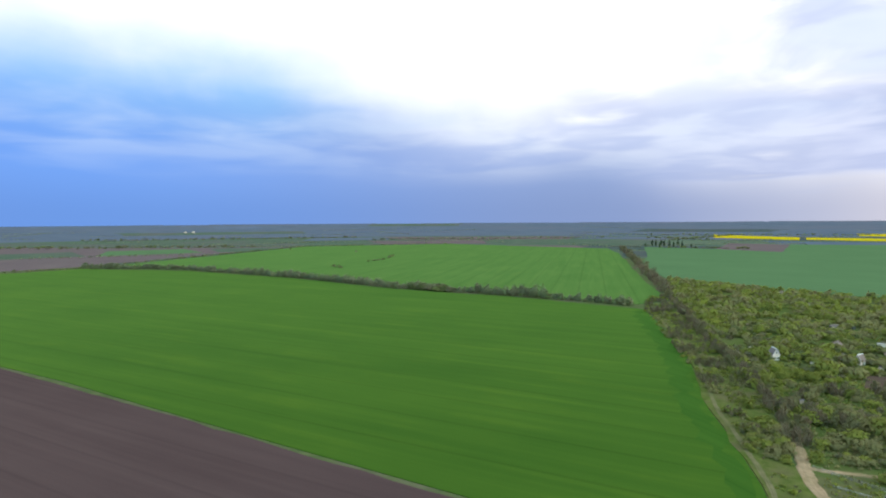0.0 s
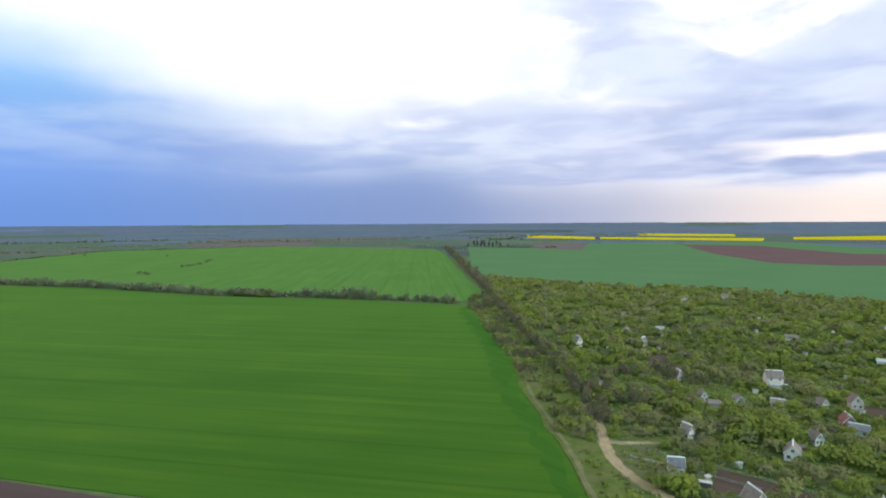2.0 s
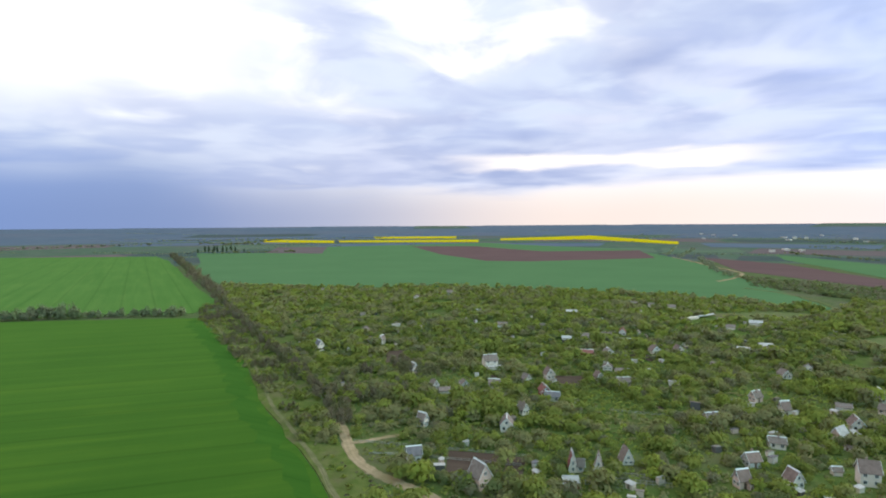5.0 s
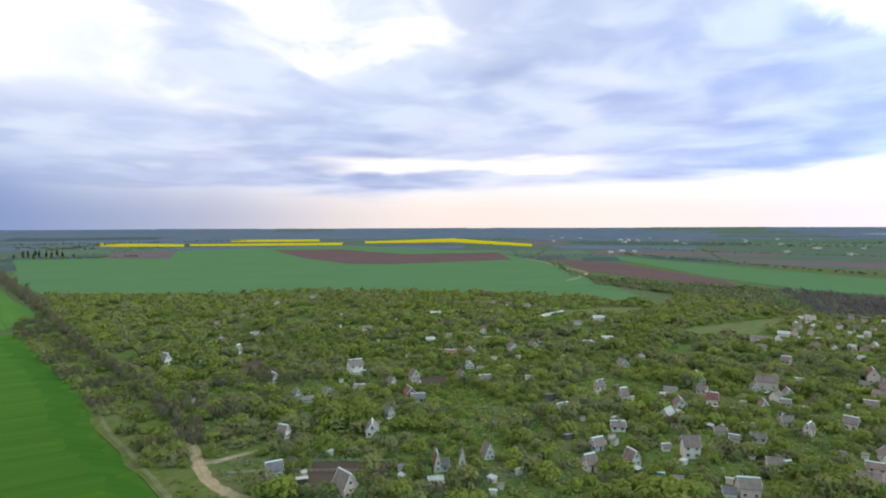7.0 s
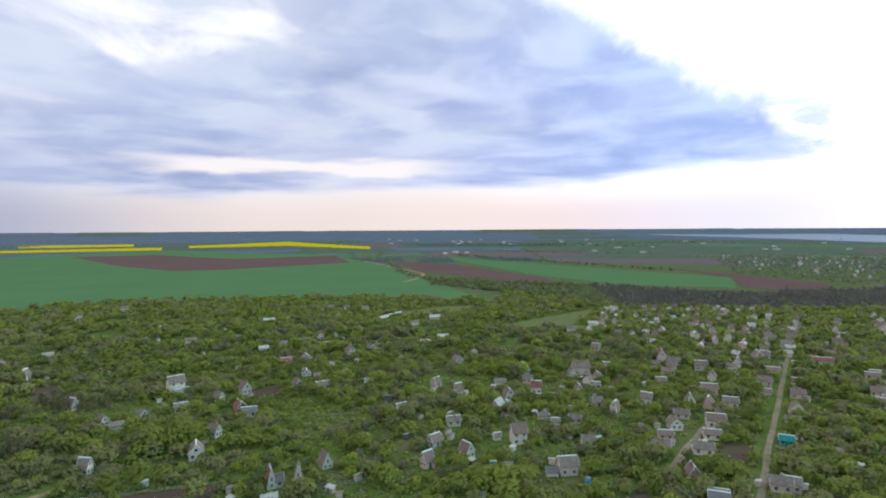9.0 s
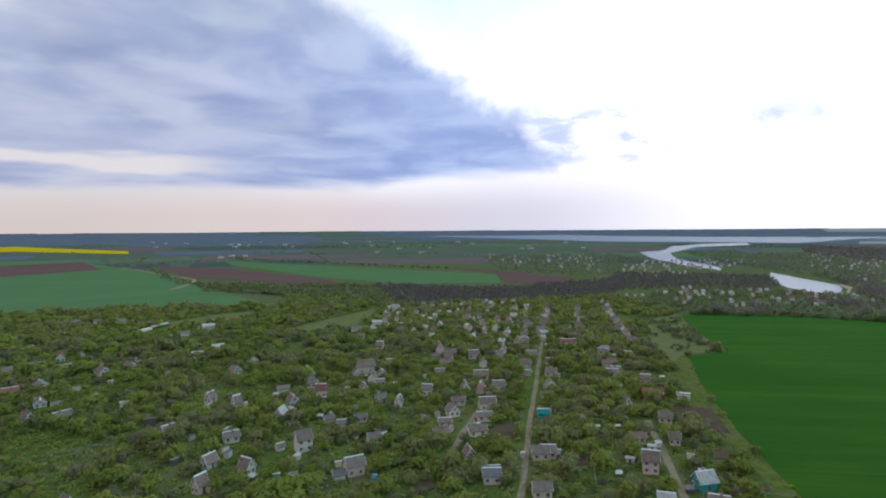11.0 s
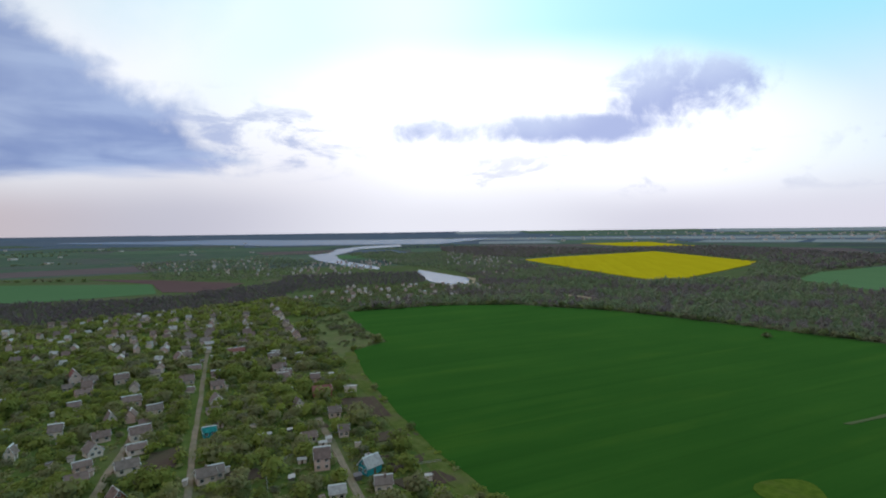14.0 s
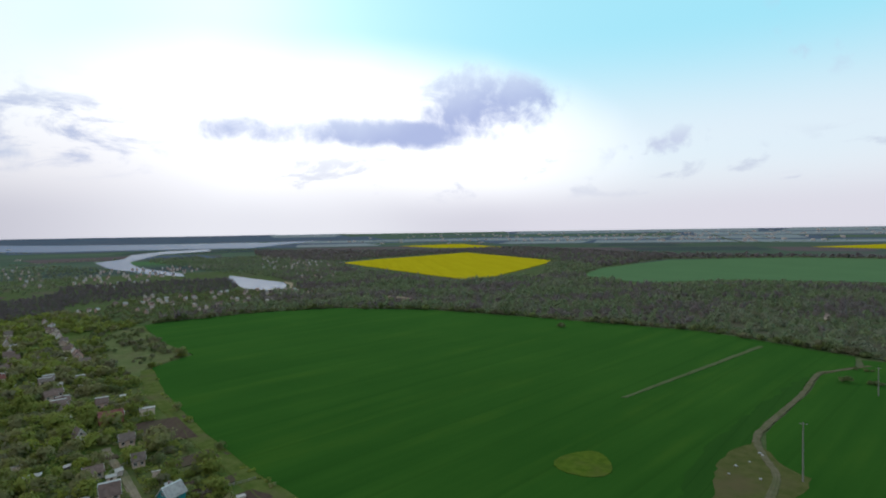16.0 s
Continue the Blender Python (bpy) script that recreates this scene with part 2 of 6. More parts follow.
def crop(name, dark, light, angle, rows=24.0, tram=0.35, patch=0.5, rough=0.9, sheen=0.0, tint=(0.45, 0.9, 0.3), ripe=None):
    """Sown or ploughed land: drill rows, lighter and darker passes, broad patches and tramlines."""
    m, g = material(name)
    here = turned(g, angle)
    long_rows = g.noise(turned(g, angle, 1.0, 34.0), 1.0 / 3.0, 4.0, 0.65)
    passes = g.noise(turned(g, angle, 1.0, 22.0), 1.0 / 9.0, 3.0, 0.55)
    bands = g.noise(turned(g, angle, 1.0, 16.0), 1.0 / rows, 3.0, 0.5)
    blotch = g.noise(here, 1 / 95.0, 4.0, 0.55)
    spots = g.noise(turned(g, angle, 1.0, 2.5), 1 / 22.0, 5.0, 0.6)
    grain = g.noise(here, 1 / 0.9, 3.0, 0.7)
    f = g.add(g.mul(g.sub(long_rows, 0.5), 1.1), g.add(g.mul(g.sub(bands, 0.5), 1.0), g.mul(g.sub(blotch, 0.5), patch * 2)))
    f = g.add(g.add(f, g.mul(g.sub(passes, 0.5), 1.3)), g.add(g.mul(g.sub(grain, 0.5), 0.5), g.mul(g.sub(spots, 0.5), 0.5)))
    c = g.mix(g.ramp(f, -1.25, 1.25), dark, light)
    if ripe is not None:
        c = g.mix(g.mul(g.ramp(g.add(g.mul(spots, 0.5), g.mul(passes, 0.5)), 0.50, 0.70), 0.4), c, ripe)
    wave = g.node("ShaderNodeTexWave", wave_type="BANDS", bands_direction="X")
    g.put(wave.inputs["Vector"], here)
    wave.inputs["Scale"].default_value, wave.inputs["Distortion"].default_value = 0.31416 / rows, 0.15
    line = g.ramp(wave.outputs[1], 0.985, 0.998)
    c = g.mix(g.mul(line, tram), c, tuple(0.55 * v for v in dark))
    finish(g, c, rough, g.add(g.mul(long_rows, 0.6), grain), 0.4, 0.0, distance=0.15, sheen=sheen, tint=tint)
    return m


def mottled(name, a, b, c, size=9.0, rough=0.95, bump=0.4):
    """Rough ground or grass of three tones."""
    m, g = material(name)
    here = turned(g, 0)
    big, mid, small = g.noise(here, 1 / (size * 5), 4.0, 0.6), g.noise(here, 1 / size, 4.0, 0.6), g.noise(here, 1 / 0.7, 4.0, 0.7)
    col = g.mix(g.ramp(g.add(g.mul(mid, 0.7), g.mul(small, 0.3)), 0.36, 0.64), a, b)
    col = g.mix(g.mul(g.ramp(big, 0.45, 0.68), 0.8), col, c)
    finish(g, col, rough, g.add(small, mid), bump, 0.0, distance=0.3)
    return m


def leafy(name, dark, light, other, share=0.5, leaf=0.45, size=7.0, vary=0.9):
    """Foliage: tone and kind differ from tree to tree, a little from leaf clump to leaf clump."""
    m, g = material(name)
    geo = g.node("ShaderNodeNewGeometry")
    near = g.noise(geo.outputs["Position"], 1 / size, 2.0, 0.6)
    stand = g.noise(geo.outputs["Position"], 1 / (size * 6), 3.0, 0.6)
    one = g.node("ShaderNodeObjectInfo").outputs["Random"]
    tree = g.math("FRACT", g.add(g.node("ShaderNodeAttribute", attribute_name="tone").outputs["Fac"], one))
    kind, flush = g.math("FRACT", g.mul(tree, 7.31)), g.math("FRACT", g.mul(tree, 13.7))
    clump = geo.outputs["Random Per Island"]
    f = g.add(g.mul(g.sub(near, 0.5), 1.1), g.add(g.mul(g.sub(clump, 0.5), leaf), g.add(g.mul(g.sub(stand, 0.5), 1.6), g.mul(g.sub(tree, 0.5), vary))))
    col = g.mix(g.ramp(f, -0.75, 0.75), dark, light)
    col = g.mix(g.ramp(flush, 0.78, 0.98, 0.0, 0.6 * vary), col, (light[0] * 1.1, light[1] * 1.15, light[2] * 0.8))
    col = g.mix(g.mul(g.ramp(g.add(g.mul(kind, 0.35), stand), 0.66, 0.78), share), col, other)
    finish(g, col, 0.8, None, spec=0.05, through_light=0.48)
    return m


def painted(name, colour, rough=0.85, dirt=0.35, scale=1.6):
    """Wall or sheet with stains and a slight tone of its own per object."""
    m, g = material(name)
    here = g.node("ShaderNodeNewGeometry").outputs["Position"]
    stain, grit = g.noise(here, scale * 0.4, 5.0, 0.65), g.noise(here, scale * 6, 3.0, 0.6)
    one = g.node("ShaderNodeObjectInfo").outputs["Random"]
    c = g.mix(g.mul(g.ramp(stain, 0.42, 0.72), dirt), colour, tuple(v * 0.45 for v in colour))
    c = g.mix(g.mul(one, 0.3), c, tuple(v * 0.7 for v in colour))
    finish(g, c, rough, grit, 0.2, 0.25, distance=0.02)
    return m


def sheeting(name, colour, angle_scale=3.2):
    """Corrugated slate or tin roofing."""
    m, g = material(name)
    co = g.node("ShaderNodeTexCoord").outputs["Object"]
    wave = g.node("ShaderNodeTexWave", wave_type="BANDS", bands_direction="Y")
    g.put(wave.inputs["Vector"], co)
    wave.inputs["Scale"].default_value, wave.inputs["Distortion"].default_value = angle_scale, 0.1
    moss = g.noise(co, 0.9, 5.0, 0.65)
    one = g.node("ShaderNodeObjectInfo").outputs["Random"]
    c = g.mix(g.ramp(moss, 0.38, 0.7), colour, tuple(v * 0.62 for v in colour))
    c = g.mix(g.mul(one, 0.4), c, tuple(min(v * 1.25, 0.8) for v in colour))
    finish(g, c, 0.85, wave.outputs[1], 0.6, 0.1, distance=0.04)
    return m


def plain(name, colour, rough=0.6, metal=0.0, spec=0.4):
    m, g = material(name)
    n = g.noise(g.node("ShaderNodeTexCoord").outputs["Object"], 2.0, 3.0, 0.6)
    c = g.mix(g.ramp(n, 0.3, 0.8), colour, tuple(v * 0.7 for v in colour))
    finish(g, c, rough, spec=spec, metal=metal)
    return m


def water(name, gloss):
    """Wind-ruffled water: part of the light comes back from the muddy depth, part is reflected sky."""
    m, g = material(name)
    ripple = g.noise(turned(g, 20, 6.0, 2.0), 1.0, 4.0, 0.6)
    streaks = g.noise(turned(g, 35, 90.0, 25.0), 1.0, 4.0, 0.6)
    n = g.node("ShaderNodeBump")
    n.inputs["Strength"].default_value, n.inputs["Distance"].default_value = 0.15, 0.05
    g.put(n.inputs["Height"], ripple)
    depth, shine, mixer = g.node("ShaderNodeBsdfDiffuse"), g.node("ShaderNodeBsdfGlossy"), g.node("ShaderNodeMixShader")
    depth.inputs[0].default_value, shine.inputs["Roughness"].default_value = (0.13, 0.175, 0.26, 1), 0.15
    g.put(shine.inputs["Normal"], n.outputs[0])
    g.put(mixer.inputs[0], g.ramp(streaks, 0.3, 0.7, gloss * 0.8, gloss * 1.15))
    g.put(mixer.inputs[1], depth.outputs[0]), g.put(mixer.inputs[2], shine.outputs[0])
    g.put(g.node("ShaderNodeOutputMaterial").inputs[0], mixer.outputs[0])
    return m


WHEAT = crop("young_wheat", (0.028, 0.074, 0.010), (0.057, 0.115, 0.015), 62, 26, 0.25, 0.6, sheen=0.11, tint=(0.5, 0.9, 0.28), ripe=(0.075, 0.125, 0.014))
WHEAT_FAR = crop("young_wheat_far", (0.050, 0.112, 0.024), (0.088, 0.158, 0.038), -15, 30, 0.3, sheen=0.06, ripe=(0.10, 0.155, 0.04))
BARLEY = crop("young_barley", (0.073, 0.135, 0.061), (0.095, 0.165, 0.075), 30, 30, 0.1, 0.7)
RYE = crop("dark_rye", (0.016, 0.057, 0.008), (0.034, 0.092, 0.013), -13, 26, 0.15, 0.7, sheen=0.10, tint=(0.4, 0.9, 0.25), ripe=(0.050, 0.098, 0.012))
RYE_LOW = crop("thin_rye", (0.017, 0.054, 0.009), (0.031, 0.081, 0.013), -8, 5, 0.3, 0.6, sheen=0.08)
HEADLAND = crop("headland_wheat", (0.024, 0.071, 0.010), (0.046, 0.106, 0.015), 20, 9, 0.2, sheen=0.08)
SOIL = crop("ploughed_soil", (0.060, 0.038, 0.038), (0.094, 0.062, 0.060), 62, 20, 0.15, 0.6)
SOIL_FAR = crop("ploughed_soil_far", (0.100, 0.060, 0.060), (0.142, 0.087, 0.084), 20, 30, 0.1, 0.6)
FALLOW = crop("fallow_land", (0.108, 0.080, 0.087), (0.148, 0.113, 0.109), 20, 40, 0.1, 0.9)
RAPE = crop("rape_in_flower", (0.37, 0.280, 0.006), (0.49, 0.380, 0.012), 40, 30, 0.2, 0.35)
STUBBLE = crop("stubble_strip", (0.075, 0.10, 0.04), (0.12, 0.13, 0.065), 0, 10)
GRASS = mottled("rough_grass", (0.068, 0.092, 0.036), (0.102, 0.122, 0.052), (0.120, 0.106, 0.074))
GARDEN_GRASS = mottled("garden_grass", (0.060, 0.090, 0.022), (0.102, 0.128, 0.036), (0.116, 0.104, 0.056), 7)
COUNTRY = mottled("open_country", (0.066, 0.096, 0.068), (0.092, 0.120, 0.082), (0.112, 0.098, 0.100), 60)
# horizon land: the blue of distant haze is mixed into the base colour
HAZED_BLUE = mottled("hazed_far_country", (0.082, 0.102, 0.140), (0.106, 0.126, 0.160), (0.112, 0.116, 0.148), 140)
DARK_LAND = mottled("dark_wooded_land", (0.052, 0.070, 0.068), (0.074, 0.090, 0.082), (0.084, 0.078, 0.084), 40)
# the same with paler haze in the colour, for the sun's side
HAZED_PALE = mottled("hazed_pale_country", (0.220, 0.236, 0.242), (0.265, 0.278, 0.280), (0.235, 0.232, 0.242), 120)
WORN = mottled("worn_weedy_ground", (0.070, 0.078, 0.024), (0.102, 0.100, 0.036), (0.110, 0.085, 0.045), 4)
TRACK = mottled("farm_track_earth", (0.112, 0.100, 0.058), (0.158, 0.134, 0.086), (0.095, 0.098, 0.045), 3)
PATH = mottled("trodden_grass_path", (0.120, 0.114, 0.055), (0.168, 0.150, 0.080), (0.100, 0.115, 0.042), 4)
WOOD_FLOOR = mottled("wood_floor", (0.074, 0.090, 0.045), (0.108, 0.120, 0.062), (0.108, 0.086, 0.069), 8)
PALE_LAND = mottled("pale_land", (0.080, 0.120, 0.078), (0.112, 0.142, 0.092), (0.095, 0.108, 0.085), 80)
MEADOW = mottled("dry_meadow", (0.10, 0.12, 0.045), (0.14, 0.15, 0.065), (0.13, 0.11, 0.06), 6)
VERGE = mottled("field_verge", (0.064, 0.090, 0.019), (0.112, 0.126, 0.038), (0.116, 0.100, 0.052), 4)
GARDEN_SOIL = crop("dug_garden_soil", (0.056, 0.038, 0.030), (0.112, 0.078, 0.062), 35, 3.0, 0.5, 0.6, ripe=(0.082, 0.086, 0.040))
DIRT = mottled("trodden_earth", (0.250, 0.182, 0.110), (0.350, 0.253, 0.161), (0.200, 0.154, 0.078), 3)
LANE = mottled("grassy_lane_earth", (0.178, 0.146, 0.106), (0.258, 0.202, 0.151), (0.136, 0.134, 0.058), 3)
SAND = mottled("bare_sand_bank", (0.30, 0.22, 0.15), (0.40, 0.30, 0.22), (0.25, 0.2, 0.13), 5)
WATER = water("river_water", 0.25)
LAKE = water("reservoir_water", 0.16)
WEEDS = mottled("yellow_weeds", (0.058, 0.094, 0.011), (0.092, 0.126, 0.017), (0.084, 0.094, 0.024), 3)
OATS = crop("young_oats", (0.085, 0.150, 0.068), (0.110, 0.185, 0.085), 60, 30, 0.1, 0.7)
LEAF = leafy("orchard_leaves", (0.160, 0.188, 0.042), (0.268, 0.294, 0.066), (0.242, 0.210, 0.124), 0.65, 0.08)
LEAF_DARK = leafy("hedge_leaves", (0.118, 0.145, 0.055), (0.205, 0.230, 0.088), (0.215, 0.188, 0.125), 0.7, 0.1)
HEDGE = leafy("grey_hedge_leaves", (0.175, 0.208, 0.115), (0.250, 0.278, 0.150), (0.265, 0.240, 0.172), 0.4, 0.08, 12.0, 0.6)
BUD = leafy("cream_budding_leaves", (0.205, 0.205, 0.115), (0.320, 0.300, 0.175), (0.200, 0.175, 0.135), 0.5, 0.08, 12.0)
BARE = leafy("budding_twigs", (0.150, 0.128, 0.088), (0.225, 0.195, 0.122), (0.140, 0.170, 0.060), 0.5, 0.15)
VALLEY = leafy("valley_woods", (0.165, 0.200, 0.112), (0.250, 0.285, 0.150), (0.235, 0.208, 0.172), 0.5, 0.05, 22.0, 0.45)
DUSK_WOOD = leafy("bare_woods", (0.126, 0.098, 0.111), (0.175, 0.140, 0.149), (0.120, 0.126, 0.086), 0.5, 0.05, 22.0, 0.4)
# bare woods again, lightened in colour to stand in for haze farther off
DUSK_HAZED = leafy("bare_woods_hazed", (0.178, 0.138, 0.142), (0.240, 0.190, 0.188), (0.165, 0.168, 0.112), 0.5, 0.05, 22.0, 0.4)
POPLAR = leafy("poplar_leaves", (0.020, 0.045, 0.016), (0.040, 0.075, 0.022), (0.045, 0.06, 0.03), 0.3)
BARK = plain("bark", (0.085, 0.065, 0.05), 0.95)
WHITE_WALL = painted("white_plaster", (0.700, 0.585, 0.505))
BEIGE_WALL = painted("beige_brick", (0.589, 0.456, 0.382))
PINK_BRICK = painted("pinkish_silicate_brick", (0.617, 0.431, 0.364))
RED_BRICK = painted("red_brick", (0.33, 0.12, 0.09))
BLUE_WALL = painted("pale_blue_plaster", (0.575, 0.514, 0.480))
DARK_BOARDS = painted("dark_boards", (0.11, 0.10, 0.095))
TEAL_WALL = painted("teal_paint", (0.04, 0.28, 0.30))
SLATE = sheeting("grey_slate", (0.218, 0.168, 0.146))
BROWN_SLATE = sheeting("brown_grey_slate", (0.220, 0.152, 0.132))
RED_ROOF = sheeting("rusty_red_roofing", (0.24, 0.10, 0.085))
WHITE_TIN = sheeting("pale_tin", (0.440, 0.405, 0.390))
LILAC_TIN = sheeting("blue_grey_tin", (0.175, 0.155, 0.165))
TEAL_ROOF = sheeting("teal_roofing", (0.03, 0.22, 0.21))
TRIM = plain("white_trim", (0.72, 0.72, 0.70), 0.6)
GLASS = plain("dark_window_glass", (0.018, 0.02, 0.024), 0.3, spec=0.2)
DOOR = plain("brown_door_paint", (0.14, 0.085, 0.055), 0.6)
CHIMNEY = plain("sooty_brick", (0.28, 0.2, 0.17), 0.9)
POST = plain("weathered_post", (0.30, 0.28, 0.25), 0.9)
CONCRETE = plain("grey_concrete", (0.42, 0.41, 0.39), 0.85)
BLUE_TANK = plain("blue_tank_paint", (0.05, 0.25, 0.55), 0.4)

# ---------------------------------------------------------------- ground, fields, roads, water
def height(x, y):
    """The plain is level near by and rises very gently far out."""
    return 5.5e-6 * max(math.hypot(x, y) - 1500.0, 0.0) ** 2


def mesh_object(name, verts, faces, mat, smooth=False):
    me = bpy.data.meshes.new(name)
    me.from_pydata(verts, [], faces)
    me.materials.append(mat)
    if smooth:
        me.polygons.foreach_set("use_smooth", [True] * len(me.polygons))
    me.update()
    return new(name, me)


def ring_sheet(name, radii, mat, lift=0.0, segments=360):
    verts = [(r * math.sin(a), r * math.cos(a), 5.5e-6 * max(r - 1500.0, 0.0) ** 2 + lift) for r in radii for a in (math.tau * k / segments for k in range(segments))]
    faces = [(i * segments + k, i * segments + (k + 1) % segments, (i + 1) * segments + (k + 1) % segments, (i + 1) * segments + k)
             for i in range(len(radii) - 1) for k in range(segments)]
    return mesh_object(name, verts, faces, mat)


def inside(x, y, poly):
    hit = False
    for (x1, y1), (x2, y2) in zip(poly, poly[1:] + poly[:1]):
        if (y1 > y) != (y2 > y) and x < (x2 - x1) * (y - y1) / (y2 - y1) + x1:
            hit = not hit
    return hit


def frayed(poly, step, amount, rng):
    """The outline with points in between, each a little off the line."""
    out = []
    for (x1, y1), (x2, y2) in zip(poly, poly[1:] + poly[:1]):
        n = max(1, int(math.hypot(x2 - x1, y2 - y1) / step))
        for k in range(n):
            a = amount if k else 0.0
            out.append((x1 + (x2 - x1) * k / n + rng.uniform(-a, a), y1 + (y2 - y1) * k / n + rng.uniform(-a, a)))
    return out


FIELD_COUNT, LIFT_STEP = 0, 0.001


def field(name, label, outline, mat, stand=0.25, category="field", fray=0.6, step=12.0):
    """A sown or bare plot: a low slab with the height of its crop, laid on the ground."""
    global FIELD_COUNT
    FIELD_COUNT += 1
    rng = random.Random(FIELD_COUNT)
    far = max(math.hypot(*p) for p in outline)
    step = step if far < 700 else 60.0
    poly = frayed(outline, step, fray if far < 700 else fray * 4, rng)
    xs, ys = [p[0] for p in poly], [p[1] for p in poly]
    grid = max(30.0, (max(xs) - min(xs)) / 14, (max(ys) - min(ys)) / 14)
    pts = [Vector(p) for p in poly]
    gx = min(xs) + grid / 2
    while gx < max(xs):
        gy = min(ys) + grid / 2
        while gy < max(ys):
            if inside(gx, gy, poly):
                pts.append(Vector((gx, gy)))
            gy += grid
        gx += grid
    n = len(poly)
    v, _, f, _, _, _ = geometry.delaunay_2d_cdt(pts, [(i, (i + 1) % n) for i in range(n)], [], 1, 0.001)
    top = [(p.x, p.y, height(p.x, p.y) + stand + FIELD_COUNT * LIFT_STEP) for p in v]
    faces = []
    for t in f:
        a, b, c = (v[i] for i in t[:3])
        faces.append(tuple(t) if (b - a).cross(c - a) > 0 else tuple(reversed(t)))
    base = len(top)
    verts = top + [(x, y, z - stand - 1.0) for x, y, z in top]
    seen = {}
    for t in faces:
        for i, j in zip(t, t[1:] + t[:1]):
            seen[(i, j)] = True
    for i, j in list(seen):
        if (j, i) not in seen:
            faces.append((j, i, i + base, j + base))
    return tagged(mesh_object(name, verts, faces, mat), label, category, kind="structure")


def smooth_line(points, per=6):
    """A soft curve through the points."""
    out = []
    p = [points[0], *points, points[-1]]
    for i in range(1, len(p) - 2):
        for k in range(per):
            t = k / per
            out.append(tuple(0.5 * (2 * p[i][c] + (p[i + 1][c] - p[i - 1][c]) * t + (2 * p[i - 1][c] - 5 * p[i][c] + 4 * p[i + 1][c] - p[i + 2][c]) * t * t
                                    + (3 * p[i][c] - p[i - 1][c] - 3 * p[i + 1][c] + p[i + 2][c]) * t ** 3) for c in (0, 1)))
    return out + [points[-1]]


def ribbon(name, label, points, width, mat, lift=0.3, category="track", uneven=0.25):
    """A road or track: a cambered strip with ragged edges."""
    rng = random.Random(len(points) * 7 + int(width * 10))
    line = smooth_line(points)
    verts, faces = [], []
    for i, (x, y) in enumerate(line):
        ax, ay = line[max(i - 1, 0)]
        bx, by = line[min(i + 1, len(line) - 1)]
        l = math.hypot(bx - ax, by - ay) or 1.0
        nx, ny = -(by - ay) / l, (bx - ax) / l
        for s, dz in ((-0.62, -0.35), (-0.48, 0.0), (-0.2, -0.05), (0.0, 0.05), (0.2, -0.05), (0.48, 0.0), (0.62, -0.35)):
            w = s * (width + rng.uniform(-1, 1) * uneven * width * (abs(s) > 0.4))
            verts.append((x + nx * w, y + ny * w, height(x, y) + lift + dz))
        if i:
            a = (i - 1) * 7
            faces += [(a + k, a + 7 + k, a + 8 + k, a + 1 + k) for k in range(6)]
    return tagged(mesh_object(name, verts, faces, mat), label, category, kind="structure")


tagged(ring_sheet("ground", [0.1, 40, 80, 120, 160, 200, 250, 300, 360, 430, 520, 640, 800, 1000, 1250], GRASS), "rough green grassland of the open plain", "ground", kind="structure")
tagged(ring_sheet("ground_plain", list(range(1250, 2751, 100)), COUNTRY), "dull green open farmland out on the plain", "ground", kind="structure")
tagged(ring_sheet("backdrop_country", [*range(2750, 4850, 100), 4900], HAZED_BLUE), "dark country at the horizon, haze in its colour", "backdrop", kind="structure")

# patchwork of far fields and woods, laid first and lowest
patches = random.Random(5)
for ring, (r0, r1) in enumerate(((1300, 1560), (1600, 1900), (1940, 2300), (2350, 2700), (2760, 3150), (3250, 3700), (3800, 4300), (4340, 4990))):
    angle = -60.0
    while angle < 205:
        wide = patches.uniform(7, 19)
        # outer rings take the haze-coloured land, its pale version past 128 degrees
        mat = patches.choice((BARLEY, FALLOW, COUNTRY, DARK_LAND, FALLOW, DARK_LAND, COUNTRY, PALE_LAND) if ring < 2 else (FALLOW, HAZED_BLUE, DARK_LAND, COUNTRY, DARK_LAND, PALE_LAND) if ring < 4 else (HAZED_BLUE, HAZED_BLUE, COUNTRY, DARK_LAND if ring < 6 else HAZED_BLUE) if angle < 128 else (HAZED_PALE, HAZED_PALE, HAZED_PALE, PALE_LAND))
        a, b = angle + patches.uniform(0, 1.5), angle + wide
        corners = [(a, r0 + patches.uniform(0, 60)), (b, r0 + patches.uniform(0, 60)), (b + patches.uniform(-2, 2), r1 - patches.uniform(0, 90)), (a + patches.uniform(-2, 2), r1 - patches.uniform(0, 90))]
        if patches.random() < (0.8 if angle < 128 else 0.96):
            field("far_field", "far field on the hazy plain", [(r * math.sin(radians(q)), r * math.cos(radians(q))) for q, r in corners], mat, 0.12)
        angle += wide
FIELD_COUNT, LIFT_STEP = 0, 0.004
GARDENS = [(134, 211), (188, 413), (245, 609), (309, 765), (377, 620), (503, 515), (578, 364), (610, 233), (592, 120), (690, 125), (640, 60), (580, -9), (600, -120), (625, -248), (482, -252), (389, -213),
           (342, -202), (329, -171), (274, -145), (207, -121), (130, -101), (75, -77), (75, 75), (94, 139), (104, 130), (106, 150), (111, 170), (122, 190)]
field("garden_ground", "uneven green grass between the garden plots", GARDENS, GARDEN_GRASS, 0.05, "ground")

